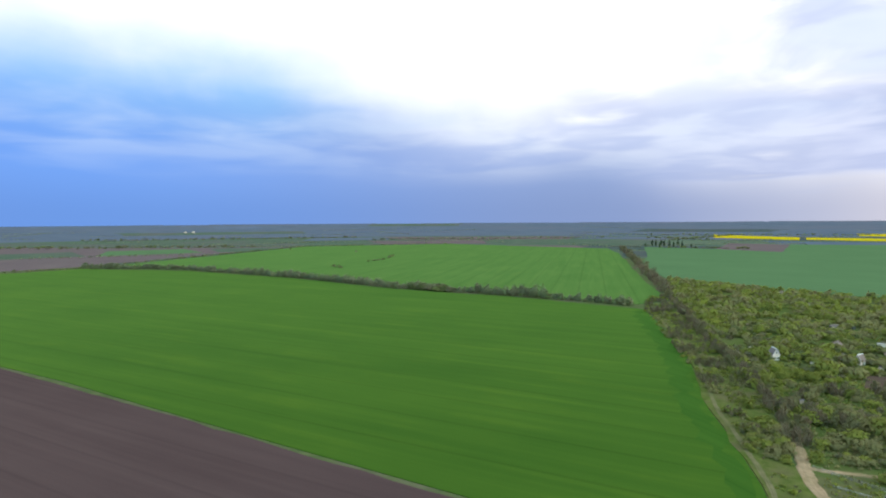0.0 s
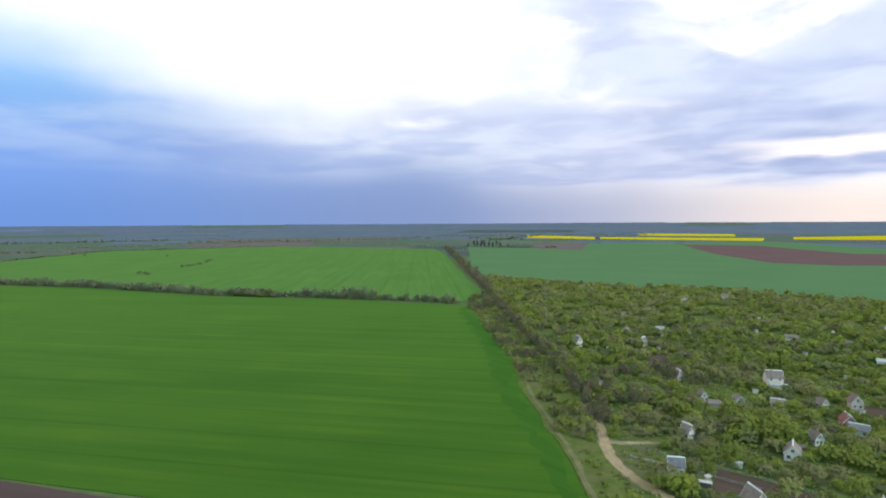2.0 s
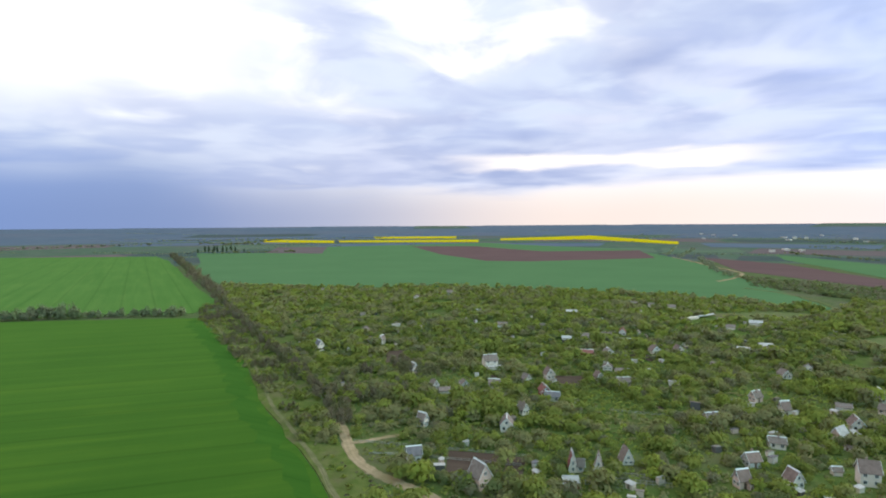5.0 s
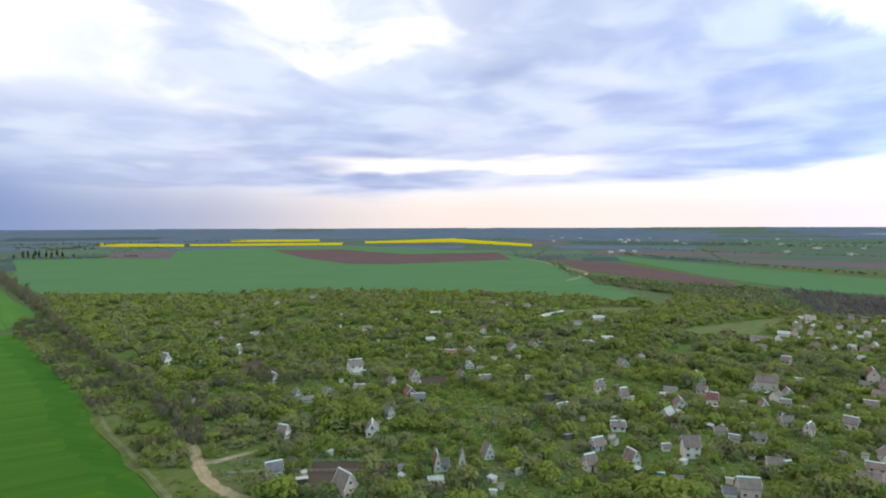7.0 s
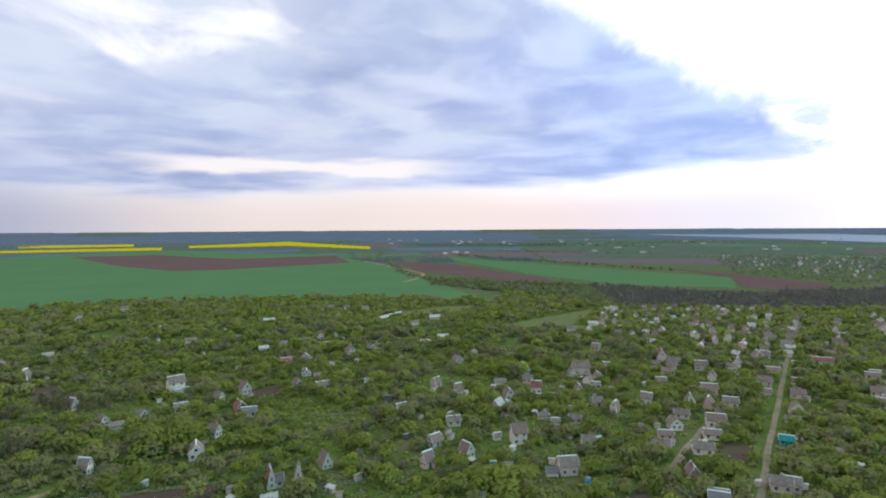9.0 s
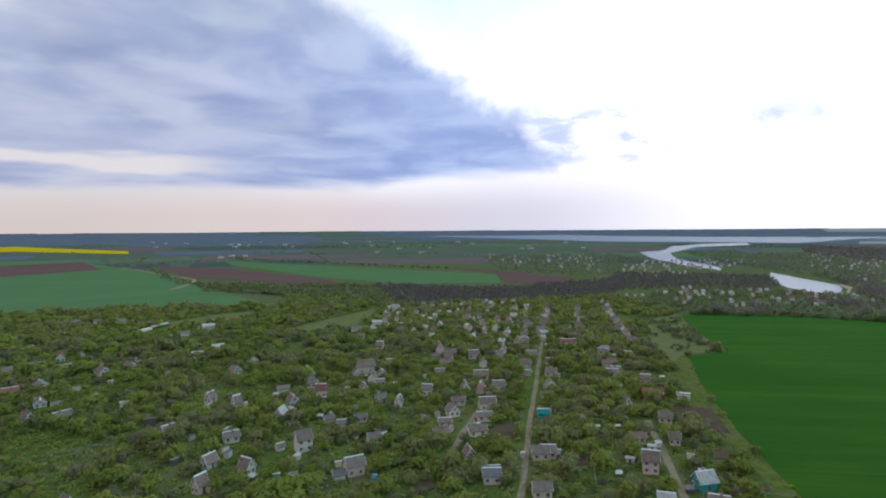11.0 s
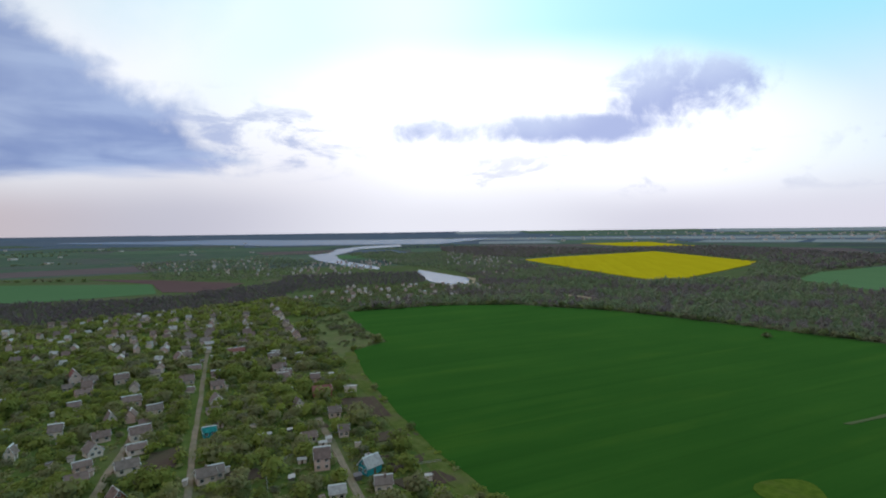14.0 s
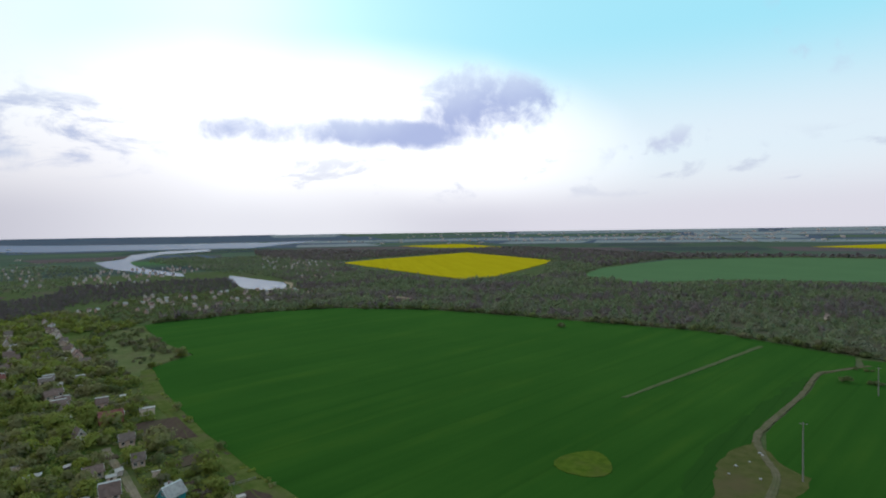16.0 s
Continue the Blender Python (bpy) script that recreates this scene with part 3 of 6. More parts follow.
field("field", "bright green field of young wheat with drill rows",
      [(-640, 990), (-435, 938), (-216.2, 801), (-57.5, 665), (70, 592), (182, 500), (157, 384), (143, 322), (123.5, 266), (112.3, 233), (107.5, 210), (100.8, 184), (95.5, 164), (88, 142), (75, 75), (68.8, 25),
       (37.5, 137.5), (5, 160), (-57.5, 197.5), (-133.8, 243.8), (-251.2, 312.5), (-525, 450), (-875, 700)], WHEAT)
field("headland", "darker headland strip along the wheat's edge", [(176, 490), (153, 384), (139, 322), (120, 266), (109, 233), (104.5, 210), (98, 184), (93, 164), (85, 142), (72, 75), (65, 75), (77, 142), (86, 164), (90, 184), (98, 210), (101, 233), (111, 266), (129, 322), (144, 384), (166, 488)], HEADLAND, 0.26, "field", 3.2, 5.0)
field("field", "ploughed brown field of bare soil", [(-525, 449), (-251.2, 310), (-133.8, 241.2), (-57.5, 195), (5, 157.5), (37.5, 135), (67.5, 22.5), (62.5, -50), (-375, -75), (-625, 250)], SOIL, 0.2)
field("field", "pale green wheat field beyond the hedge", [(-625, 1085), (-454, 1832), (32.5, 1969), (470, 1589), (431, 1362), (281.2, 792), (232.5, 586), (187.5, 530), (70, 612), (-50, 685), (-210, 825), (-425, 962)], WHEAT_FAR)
field("field", "purplish brown fallow field", [(-1459, 1831), (-1044, 1788), (-665, 1776), (-475, 1832), (-675, 1142), (-681, 1030), (-900, 750), (-1375, 1125)], FALLOW, 0.1)
field("field", "blue-green field of young barley",
      [(470, 1281), (353.8, 988), (308.8, 775), (376.2, 621), (502, 515), (578, 363.8), (610, 233.8), (595, 120), (691, 182.5), (855, 288.8), (1072, 419), (1256, 565), (1525, 800), (1685, 1515), (1081, 1739), (830, 1362), (742, 1518), (602, 1670)], BARLEY)
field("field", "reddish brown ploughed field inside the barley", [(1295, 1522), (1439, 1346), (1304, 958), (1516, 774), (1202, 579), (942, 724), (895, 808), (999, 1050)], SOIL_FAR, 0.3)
field("field", "brown ploughed strip beside the poplars", [(742, 1518), (830, 1365), (1075, 1725), (950, 1850)], FALLOW, 0.3)
field("field", "strip of yellow rape in flower", [(1259, 2592), (1420, 2221), (1286, 2011), (1115, 2298)], RAPE, 0.8)
field("field", "strip of yellow rape in flower", [(1432, 2200), (1905, 1762), (1712, 1585), (1330, 2041)], RAPE, 0.8)
field("field", "strip of yellow rape in flower", [(1838, 2480), (2138, 2138), (1950, 1951), (1688, 2262)], RAPE, 0.8)
field("field", "long strip of yellow rape in flower", [(2066, 1766), (2614, 1606), (2168, 946), (1959, 855), (2195, 1350), (1901, 1625)], RAPE, 0.8)
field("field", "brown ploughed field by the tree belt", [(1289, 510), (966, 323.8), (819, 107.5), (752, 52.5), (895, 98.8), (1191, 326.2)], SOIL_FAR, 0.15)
field("field", "green barley field by the tree belt", [(1492, 422), (1226, 132.5), (954, -180), (800, -155), (804, -16.2), (945, 118.8), (1314, 355)], BARLEY, 0.2)
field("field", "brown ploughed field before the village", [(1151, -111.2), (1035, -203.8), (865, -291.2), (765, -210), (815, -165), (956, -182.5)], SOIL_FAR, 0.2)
field("meadow", "olive patch of rough meadow", [(451, 91.2), (530, 42.5), (575, 12.5), (470, 33.8), (434, 70)], MEADOW, 0.1, "meadow")
field("meadow", "narrow olive meadow at the gardens' edge", [(499, 202.5), (554, 156.2), (571, 118.8), (476, 156.2)], MEADOW, 0.1, "meadow")
field("field", "deep green field of rye with worn edges",
      [(482, -252.5), (485, -286.2), (458, -346.2), (410, -406), (312.5, -439), (187.5, -440), (71.2, -434), (-10, -388.8), (-8, -362), (3.5, -344), (11.3, -332.5), (17.5, -291), (25, -256), (31.3, -227), (32, -212), (38, -192), (37.5, -178), (36.2, -163.8), (40, -75), (75, -77.5), (130, -102.5),
       (160, -108.8), (207.5, -122.5), (273.8, -146.2), (328.8, -171.2), (338.8, -203.8), (400, -218.8)], RYE)
field("field", "dark green field beyond the farm track", [(-12.5, -381.2), (-12.5, -361), (0, -345), (7.5, -333), (13.6, -291), (21, -256), (27, -227), (26, -208), (21.6, -196), (15.3, -191), (16, -184), (21, -174), (32.5, -75), (-75, -62.5), (-200, -200), (-112.5, -375)], RYE)
field("headland", "thin dark strip of rye along the farm track", [(8, -345), (24, -291), (32, -256), (39, -227), (44, -205), (46, -180), (42, -140), (38, -140), (36, -165), (36.5, -192), (31, -212), (30, -227), (24, -256), (16.5, -291), (10, -332)], RYE_LOW, 0.27, "field", 1.6, 4.0)
field("verge", "worn olive patch where the farm track bends", [(30.5, -216), (34.6, -207), (38.8, -191), (38.2, -179), (35.7, -150), (31.2, -134), (22, -160), (17.5, -176), (14.4, -184.2), (13.6, -191.9), (20.6, -197.6), (24.9, -208)], WORN, 0.28, "verge", 0.7, 3.0)
field("verge", "round yellowish patch of weeds among the rye", [(75 + 8.7 * math.cos(a) + 1.5 * math.sin(2 * a), -169 + 10.5 * math.sin(a)) for a in (math.tau * k / 18 for k in range(18))], WEEDS, 0.36, "verge", 1.3, 2.0)
field("verge", "narrow strip of pale stubble", [(81.5, -246.2), (84, -245), (38.8, -396.2), (35.8, -395)], STUBBLE, 0.4, "verge", 0.3, 6.0)
field("field", "yellow rape field in full flower above the river", [(978, -1030), (1005, -1211), (974, -1642), (510, -1271), (438, -806), (451, -740), (555, -790)], RAPE, 1.0)
field("field", "far strip of yellow rape in flower", [(1631, -2131), (1460, -2428), (1056, -2111), (1290, -1965)], RAPE, 0.8)
field("field", "pale green oat field past the woods", [(312.5, -878), (337.5, -1055), (277.5, -1390), (28.8, -1565), (-148.8, -1559), (-375, -1438), (-325, -950), (-81.2, -915), (92.5, -890), (203.8, -795)], OATS, 0.3)
field("field", "far strip of yellow rape in flower", [(-15, -2262), (-325, -2604), (-375, -2250), (-210, -2135)], RAPE, 0.8)
field("water", "pale river reach with reflected sky", [(1699, -792), (1822, -935), (2102, -1112), (2279, -1350), (2312, -1574), (2119, -1454), (2032, -1180), (1622, -848), (1316, -710), (1034, -638), (960, -595), (1089, -601), (1374, -669)], WATER, 0.1, "river")
field("water", "pale river bend below the gardens", [(899, -646), (775, -610), (691, -589), (626, -541), (600, -489), (675, -502), (800, -569)], WATER, 0.1, "river")
field("water", "pale pond far out on the plain", [(-1640, 3960), (-1340, 4080), (-1330, 4150), (-1640, 4040)], WATER, 0.1, "pond")
field("water", "wide grey reservoir near the horizon", [(4080, 340), (3790, -777), (3800, -1234), (3400, -1473), (3065, -1856), (2598, -2554), (2215, -1731), (2418, -1542), (2595, -1302), (2695, -1110), (3368, -689), (3978, -121.2)], LAKE, 0.1, "lake")
ribbon("track_river", "pale sandy track to the river", [(601, -519), (556, -505), (512, -492)], 7.5, SAND)
ribbon("track_field", "trodden verge track along the wheat", [(187, 500), (161, 384), (147, 322), (127.5, 266), (116, 233), (110.5, 210), (103.5, 184), (98, 164), (90.5, 142), (78, 75)], 1.7, PATH, 0.4)
field("verge", "rough olive verge between wheat and lane", [(182.4, 490), (157.4, 384), (143.4, 322), (123.9, 266), (112.7, 233), (107.9, 210), (101.2, 184), (95.9, 164), (88.4, 142), (76.4, 75), (95, 100), (106, 150), (109, 165), (117, 185), (126, 200), (140, 240), (160, 310), (188, 410), (213, 490)], VERGE, 0.2, "verge", 1.5)
ribbon("road_gardens", "pale dirt road into the garden colony", [(126.2, 197.5), (122.5, 188.8), (117.5, 178.8), (113.8, 171.2), (110.6, 162.5), (109.1, 150), (110.2, 137.5), (111.2, 126.2), (110, 100)], 3.6, DIRT)
ribbon("road_side", "narrow dirt turning off the garden road", [(116.9, 177.5), (121.2, 174.4), (127.5, 172.5), (137.5, 168.8)], 2.2, DIRT, 0.26)
ribbon("road_main", "straight grey dirt lane between garden plots", [(137.5, -18.8), (186.2, -34.4), (225, -46.2), (280, -63.8), (362.5, -90), (438, -115), (525, -145)], 1.9, LANE)
ribbon("road_lane", "short dirt lane between houses", [(187.5, -6.2), (198.8, -11.2), (222.5, -20), (246.2, -29.4), (265, -35)], 2.4, LANE)
ribbon("road_back", "dirt lane behind the last plots", [(225, -95), (216.2, -91.9), (195, -85.9), (161.2, -75), (137.5, -67.5)], 2.4, LANE)
ribbon("track_farm", "worn farm track through the rye", [(-15, -366), (-11.5, -361.9), (1.7, -344.9), (9.3, -332.9), (15.5, -291.1), (23.1, -256.2), (29.1, -227.8), (29.1, -214.6), (25.6, -200.1), (22.6, -189.3), (23.4, -173.4), (25.8, -150), (32.5, -112.5)], 2.2, TRACK, 0.5)
ribbon("track_barley", "pale dirt track round the barley", [(1261, 568), (1176, 496), (1047, 401), (950, 323), (897, 301), (834, 292), (782, 293)], 4.5, DIRT, 0.5)
ribbon("track_meadow", "grassy track below the barley", [(724, 240), (703, 198), (657, 154), (594, 118)], 4.0, MEADOW, 0.5)
field("bank", "bare sandy bank by the river", [(698, -597), (663, -583), (599, -520), (592, -508), (640, -556), (690, -588)], SAND, 0.5, "bank", 1.0, 5.0)
field("bank", "bare sandy slope in the valley woods", [(412, -500), (368, -487), (372, -478), (410, -489)], SAND, 3.0, "bank", 1.0, 5.0)
ribbon("verge_rye", "pale grassy verge along the rye field", [(130, -99), (160, -106), (207, -120), (274, -143), (326, -168)], 8.0, VERGE, 0.3, "verge")
field("meadow", "dry grassy slope between gardens and rye", [(425, -188), (474, -225), (485, -250), (400, -219), (346, -206), (331, -171), (314, -154), (350, -163)], MEADOW, 0.12, "meadow", 1.5, 6.0)

# ---------------------------------------------------------------- houses
def box(bm, x0, x1, y0, y1, z0, z1):
    v = [bm.verts.new((x, y, z)) for x in (x0, x1) for y in (y0, y1) for z in (z0, z1)]
    for f in ((0, 1, 3, 2), (4, 6, 7, 5), (0, 4, 5, 1), (2, 3, 7, 6), (0, 2, 6, 4), (1, 5, 7, 3)):
        bm.faces.new([v[i] for i in f])
    return v


def boxes(*spans):
    bm = bmesh.new()
    for s in spans:
        box(bm, *s)
    return bm


def prism(outline, y0, y1):
    """An outline in x and z, drawn out along y."""
    bm = bmesh.new()
    a, b = [bm.verts.new((x, y0, z)) for x, z in outline], [bm.verts.new((x, y1, z)) for x, z in outline]
    bm.faces.new(a)
    bm.faces.new(list(reversed(b)))
    for i in range(len(a)):
        j = (i + 1) % len(a)
        bm.faces.new((a[j], a[i], b[i], b[j]))
    return bm


def part(name, bm, mat, parent, label=""):
    bmesh.ops.recalc_face_normals(bm, faces=bm.faces)
    me = bpy.data.meshes.new(name)
    bm.to_mesh(me)
    bm.free()
    me.materials.append(mat)
    ob = new(name, me)
    ob.parent = parent
    return tagged(ob, label)


SITES = []                # centre and reach of everything that stands in the gardens
WALL_WORDS = {WHITE_WALL: "whitewashed", BEIGE_WALL: "beige brick", PINK_BRICK: "pinkish brick", RED_BRICK: "red brick", BLUE_WALL: "pale blue", DARK_BOARDS: "dark boarded", TEAL_WALL: "teal painted"}
ROOF_WORDS = {SLATE: "grey slate", BROWN_SLATE: "brown slate", RED_ROOF: "rusty red", WHITE_TIN: "pale tin", LILAC_TIN: "blue-grey tin", TEAL_ROOF: "teal"}


def glazed(parent, x, y, z, w, h, side):
    """A window in a wall that faces -y or +y ("f", "b") or -x or +x ("l", "r"), with frame, bar and dark pane."""
    def spans(a, b, c, d, p, q):
        if side in "fb":
            return (x + a, x + b, *((y - q, y - p) if side == "f" else (y + p, y + q)), z + c, z + d)
        return (*((x - q, x - p) if side == "l" else (x + p, x + q)), y + a, y + b, z + c, z + d)
    e = 0.09
    frame_part = part("window", boxes(spans(-w / 2, w / 2, 0, e, -0.05, 0.07), spans(-w / 2, w / 2, h - e, h, -0.05, 0.07), spans(-w / 2, -w / 2 + e, e, h - e, -0.05, 0.07),
                                      spans(w / 2 - e, w / 2, e, h - e, -0.05, 0.07), spans(-0.03, 0.03, e, h - e, -0.05, 0.06)), TRIM, parent)
    part("pane", boxes(spans(-w / 2 + e, w / 2 - e, e, h - e, -0.03, 0.03)), GLASS, frame_part)


def dacha(x, y, w, d, eave, ridge, turn, wall, roof):
    """A garden house: its gable faces -y before the turn; w across the gable, d along the ridge."""
    rng = random.Random(int(x * 7 + y * 13))
    storeys = "two-storey" if ridge > 5.6 else "small"
    steep = " steep" if ridge - eave > w * 0.75 else ""
    house = tagged(new("garden_house"), f"{storeys} {WALL_WORDS[wall]} garden house with{steep} {ROOF_WORDS[roof]} roof", "house", "garden houses")
    near = math.hypot(x, y) < 400
    part("wall", prism([(-w / 2, -0.3), (w / 2, -0.3), (w / 2, eave), (0, ridge - 0.12), (-w / 2, eave)], -d / 2, d / 2), wall, house)
    over, thick = 0.35, 0.14
    slope = (ridge - eave) / (w / 2)
    for s in (-1, 1):
        ex, ez = s * (w / 2 + over), eave - over * slope
        part("roof_slope", prism([(0, ridge), (ex, ez), (ex, ez + thick), (0, ridge + thick)], -d / 2 - over, d / 2 + over), roof, house)
    if near:
        part("ridge_cap", prism([(-0.22, ridge + thick - 0.2 * slope), (0.22, ridge + thick - 0.2 * slope), (0.0, ridge + thick + 0.09)], -d / 2 - over, d / 2 + over), TRIM if rng.random() < 0.6 else roof, house)
        for s in (-1, 1):
            part("bargeboard", prism([(0, ridge - 0.1), (s * (w / 2 + over), eave - over * slope - 0.1), (s * (w / 2 + over), eave - over * slope + 0.2), (0, ridge + 0.2)], -d / 2 - over - 0.06, -d / 2 - over), TRIM, house)
            if math.hypot(x, y) < 260:
                part("bargeboard", prism([(0, ridge - 0.1), (s * (w / 2 + over), eave - over * slope - 0.1), (s * (w / 2 + over), eave - over * slope + 0.2), (0, ridge + 0.2)], d / 2 + over, d / 2 + over + 0.06), TRIM, house)
    if rng.random() < 0.55 and ridge > 3.6:
        cx, cy = w * 0.16 * rng.choice((-1, 1)), d * rng.uniform(-0.2, 0.25)
        part("chimney", boxes((cx - 0.25, cx + 0.25, cy - 0.25, cy + 0.25, ridge - abs(cx) * slope - 0.3, ridge + 0.55), (cx - 0.31, cx + 0.31, cy - 0.31, cy + 0.31, ridge + 0.55, ridge + 0.65)), CHIMNEY, house)
    # windows in the gable
    low, tall = min(0.9, eave * 0.35), min(1.25, eave * 0.5)
    for s in (-1, 1) if w > 2.9 else (0,):
        glazed(house, s * w * 0.23, -d / 2, low, min(1.15, w * 0.3), tall, "f")
    if ridge - eave > 1.6 and near:
        glazed(house, 0, -d / 2, eave + (ridge - eave) * 0.1, min(1.1, w * 0.26), min(1.2, (ridge - eave) * 0.42), "f")
    # windows and door under the eaves
    if eave > 1.7:
        part("door", boxes((w / 2 - 0.02, w / 2 + 0.05, -0.45, 0.42, 0.0, min(1.95, eave - 0.15))), DOOR, house)
        if near:
            for s in (-1, 1) if d > 3.4 else (0,):
                glazed(house, -w / 2, s * d * 0.27, 0.8, 1.1, min(1.2, eave - 1.0), "l")
                if eave > 4.0:
                    glazed(house, -w / 2, s * d * 0.27, eave - 1.5, 1.1, 1.15, "l")
    # lean-to porch beside the door
    if math.hypot(x, y) < 270 and eave > 2.0 and d > 3.2 and rng.random() < 0.55:
        h = min(eave * 0.85, 2.5)
        part("porch", prism([(w / 2, -0.3), (w / 2 + 1.4, -0.3), (w / 2 + 1.4, h * 0.8), (w / 2, h)], 0.5, d / 2 - 0.1), wall, house)
        part("porch_roof", prism([(w / 2 - 0.03, h + 0.02), (w / 2 + 1.65, h * 0.8 - 0.04), (w / 2 + 1.65, h * 0.8 + 0.08), (w / 2 - 0.03, h + 0.14)], 0.35, d / 2 + 0.1), roof, house)
    house.matrix_basis = pose(x, y, height(x, y), 0, 0, turn)
    SITES.append((x, y, max(w, d) * 0.5))
    return house


def shed(x, y, w, d, h, turn, wall, roof):
    """A low outhouse with a roof that slopes one way."""
    hut = tagged(new("garden_shed"), f"low {WALL_WORDS[wall]} garden shed with {ROOF_WORDS[roof]} lean-to roof", "shed", "garden sheds")
    part("wall", prism([(-d / 2, -0.3), (d / 2, -0.3), (d / 2, h), (-d / 2, h * 0.82)], -w / 2, w / 2), wall, hut)
    part("roof", prism([(-d / 2 - 0.25, h * 0.81), (d / 2 + 0.25, h * 1.01), (d / 2 + 0.25, h * 1.01 + 0.1), (-d / 2 - 0.25, h * 0.81 + 0.1)], -w / 2 - 0.25, w / 2 + 0.25), roof, hut)
    if w > 2.0:
        part("door", boxes((-d / 2 - 0.05, -d / 2 + 0.03, -0.35, 0.4, 0, h * 0.72)), DOOR, hut)
    hut.matrix_basis = pose(x, y, height(x, y), 0, 0, turn - 90)
    SITES.append((x, y, max(w, d) * 0.5))
    return hut


dacha(190.0, 317.4, 4.1, 4.9, 3.5, 6.8, -1, WHITE_WALL, LILAC_TIN)
dacha(245.4, 344.3, 5.1, 6.4, 2.3, 4.5, -36, WHITE_WALL, SLATE)
dacha(224.6, 309.2, 3.7, 4.4, 2.6, 4.9, -16, BLUE_WALL, SLATE)
dacha(229.4, 304.1, 3.4, 4.1, 3.1, 6.0, -67, WHITE_WALL, SLATE)
dacha(284.5, 402.1, 3.3, 4.2, 2.3, 3.9, 55, WHITE_WALL, SLATE)
dacha(311.9, 373.4, 5.4, 6.8, 2.2, 3.7, 50, WHITE_WALL, SLATE)
dacha(389.8, 452.9, 7.0, 8.8, 2.7, 5.1, -41, WHITE_WALL, SLATE)
dacha(444.7, 458.8, 5.5, 6.8, 2.8, 4.7, 46, WHITE_WALL, SLATE)
dacha(280.3, 322.8, 3.9, 4.8, 1.7, 3.3, -41, WHITE_WALL, SLATE)
shed(275.8, 346.2, 6.3, 4.7, 2.3, -39, WHITE_WALL, WHITE_TIN)
shed(201.6, 301.2, 2.5, 1.9, 2.7, -34, WHITE_WALL, SLATE)
dacha(358.0, 585.6, 4.1, 5.1, 2.8, 4.7, 59, WHITE_WALL, SLATE)
dacha(197.4, 234.1, 3.2, 3.8, 2.8, 5.4, -10, BEIGE_WALL, SLATE)
dacha(184.0, 203.5, 3.2, 3.9, 2.5, 4.8, -13, BLUE_WALL, SLATE)
dacha(183.7, 196.2, 3.8, 4.7, 1.7, 2.8, 56, BLUE_WALL, SLATE)
dacha(197.5, 196.4, 3.4, 4.1, 1.9, 3.6, -26, BLUE_WALL, SLATE)
dacha(147.7, 170.9, 3.0, 3.6, 2.9, 5.6, 9, WHITE_WALL, SLATE)
dacha(123.7, 148.3, 3.7, 4.6, 3.2, 5.4, 60, BLUE_WALL, LILAC_TIN)
shed(125.3, 137.5, 3.3, 2.5, 2.1, -43, DARK_BOARDS, WHITE_TIN)
dacha(126.5, 120.8, 4.7, 5.6, 4.0, 7.8, -12, PINK_BRICK, SLATE)
dacha(168.2, 145.1, 4.7, 5.8, 2.9, 5.5, -50, WHITE_WALL, SLATE)
dacha(186.8, 151.9, 3.1, 3.7, 2.5, 4.8, -12, WHITE_WALL, SLATE)
dacha(207.5, 185.6, 4.4, 5.4, 2.5, 4.1, 41, BEIGE_WALL, SLATE)
dacha(233.9, 211.9, 5.4, 7.2, 4.5, 7.4, 62, WHITE_WALL, SLATE)
shed(232.6, 207.2, 7.5, 5.6, 2.0, -39, WHITE_WALL, WHITE_TIN)
shed(215.6, 204.8, 2.2, 1.6, 2.0, -47, WHITE_WALL, WHITE_TIN)
dacha(224.2, 179.2, 3.0, 3.6, 2.5, 4.7, -12, WHITE_WALL, SLATE)
dacha(238.1, 175.3, 4.3, 5.2, 3.1, 5.9, -34, BEIGE_WALL, BROWN_SLATE)
dacha(214.1, 160.7, 4.3, 5.2, 2.7, 5.2, -34, RED_BRICK, RED_ROOF)
dacha(210.5, 153.7, 4.9, 6.1, 2.4, 4.0, 35, BLUE_WALL, LILAC_TIN)
shed(214.2, 143.9, 2.9, 2.2, 2.0, -57, WHITE_WALL, WHITE_TIN)
dacha(254.1, 156.6, 3.7, 4.4, 2.2, 4.3, -29, BEIGE_WALL, BROWN_SLATE)
dacha(272.1, 153.6, 5.0, 6.2, 1.9, 3.2, 38, WHITE_WALL, SLATE)
dacha(254.3, 143.0, 5.0, 6.3, 2.4, 4.0, 48, BEIGE_WALL, SLATE)
dacha(276.0, 163.9, 4.8, 6.0, 1.8, 3.5, -60, WHITE_WALL, SLATE)
shed(271.6, 125.4, 5.0, 3.7, 2.2, -66, WHITE_WALL, WHITE_TIN)
dacha(155.3, 107.1, 2.6, 3.1, 2.1, 6.9, -47, WHITE_WALL, RED_ROOF)
dacha(156.4, 104.9, 1.7, 2.2, 2.6, 4.4, 42, BEIGE_WALL, SLATE)
dacha(160.5, 100.7, 2.8, 2.8, 2.0, 6.6, -59, WHITE_WALL, SLATE)
dacha(173.3, 98.1, 3.5, 4.2, 1.6, 5.4, -42, WHITE_WALL, SLATE)
dacha(145.6, 101.4, 3.3, 4.1, 2.0, 3.4, 43, RED_BRICK, WHITE_TIN)
shed(149.9, 83.9, 2.1, 1.6, 2.0, -63, WHITE_WALL, WHITE_TIN)
shed(154.8, 83.9, 2.1, 1.6, 2.0, -63, BEIGE_WALL, SLATE)
dacha(182.0, 65.4, 3.1, 3.7, 2.9, 5.6, -122, PINK_BRICK, BROWN_SLATE)
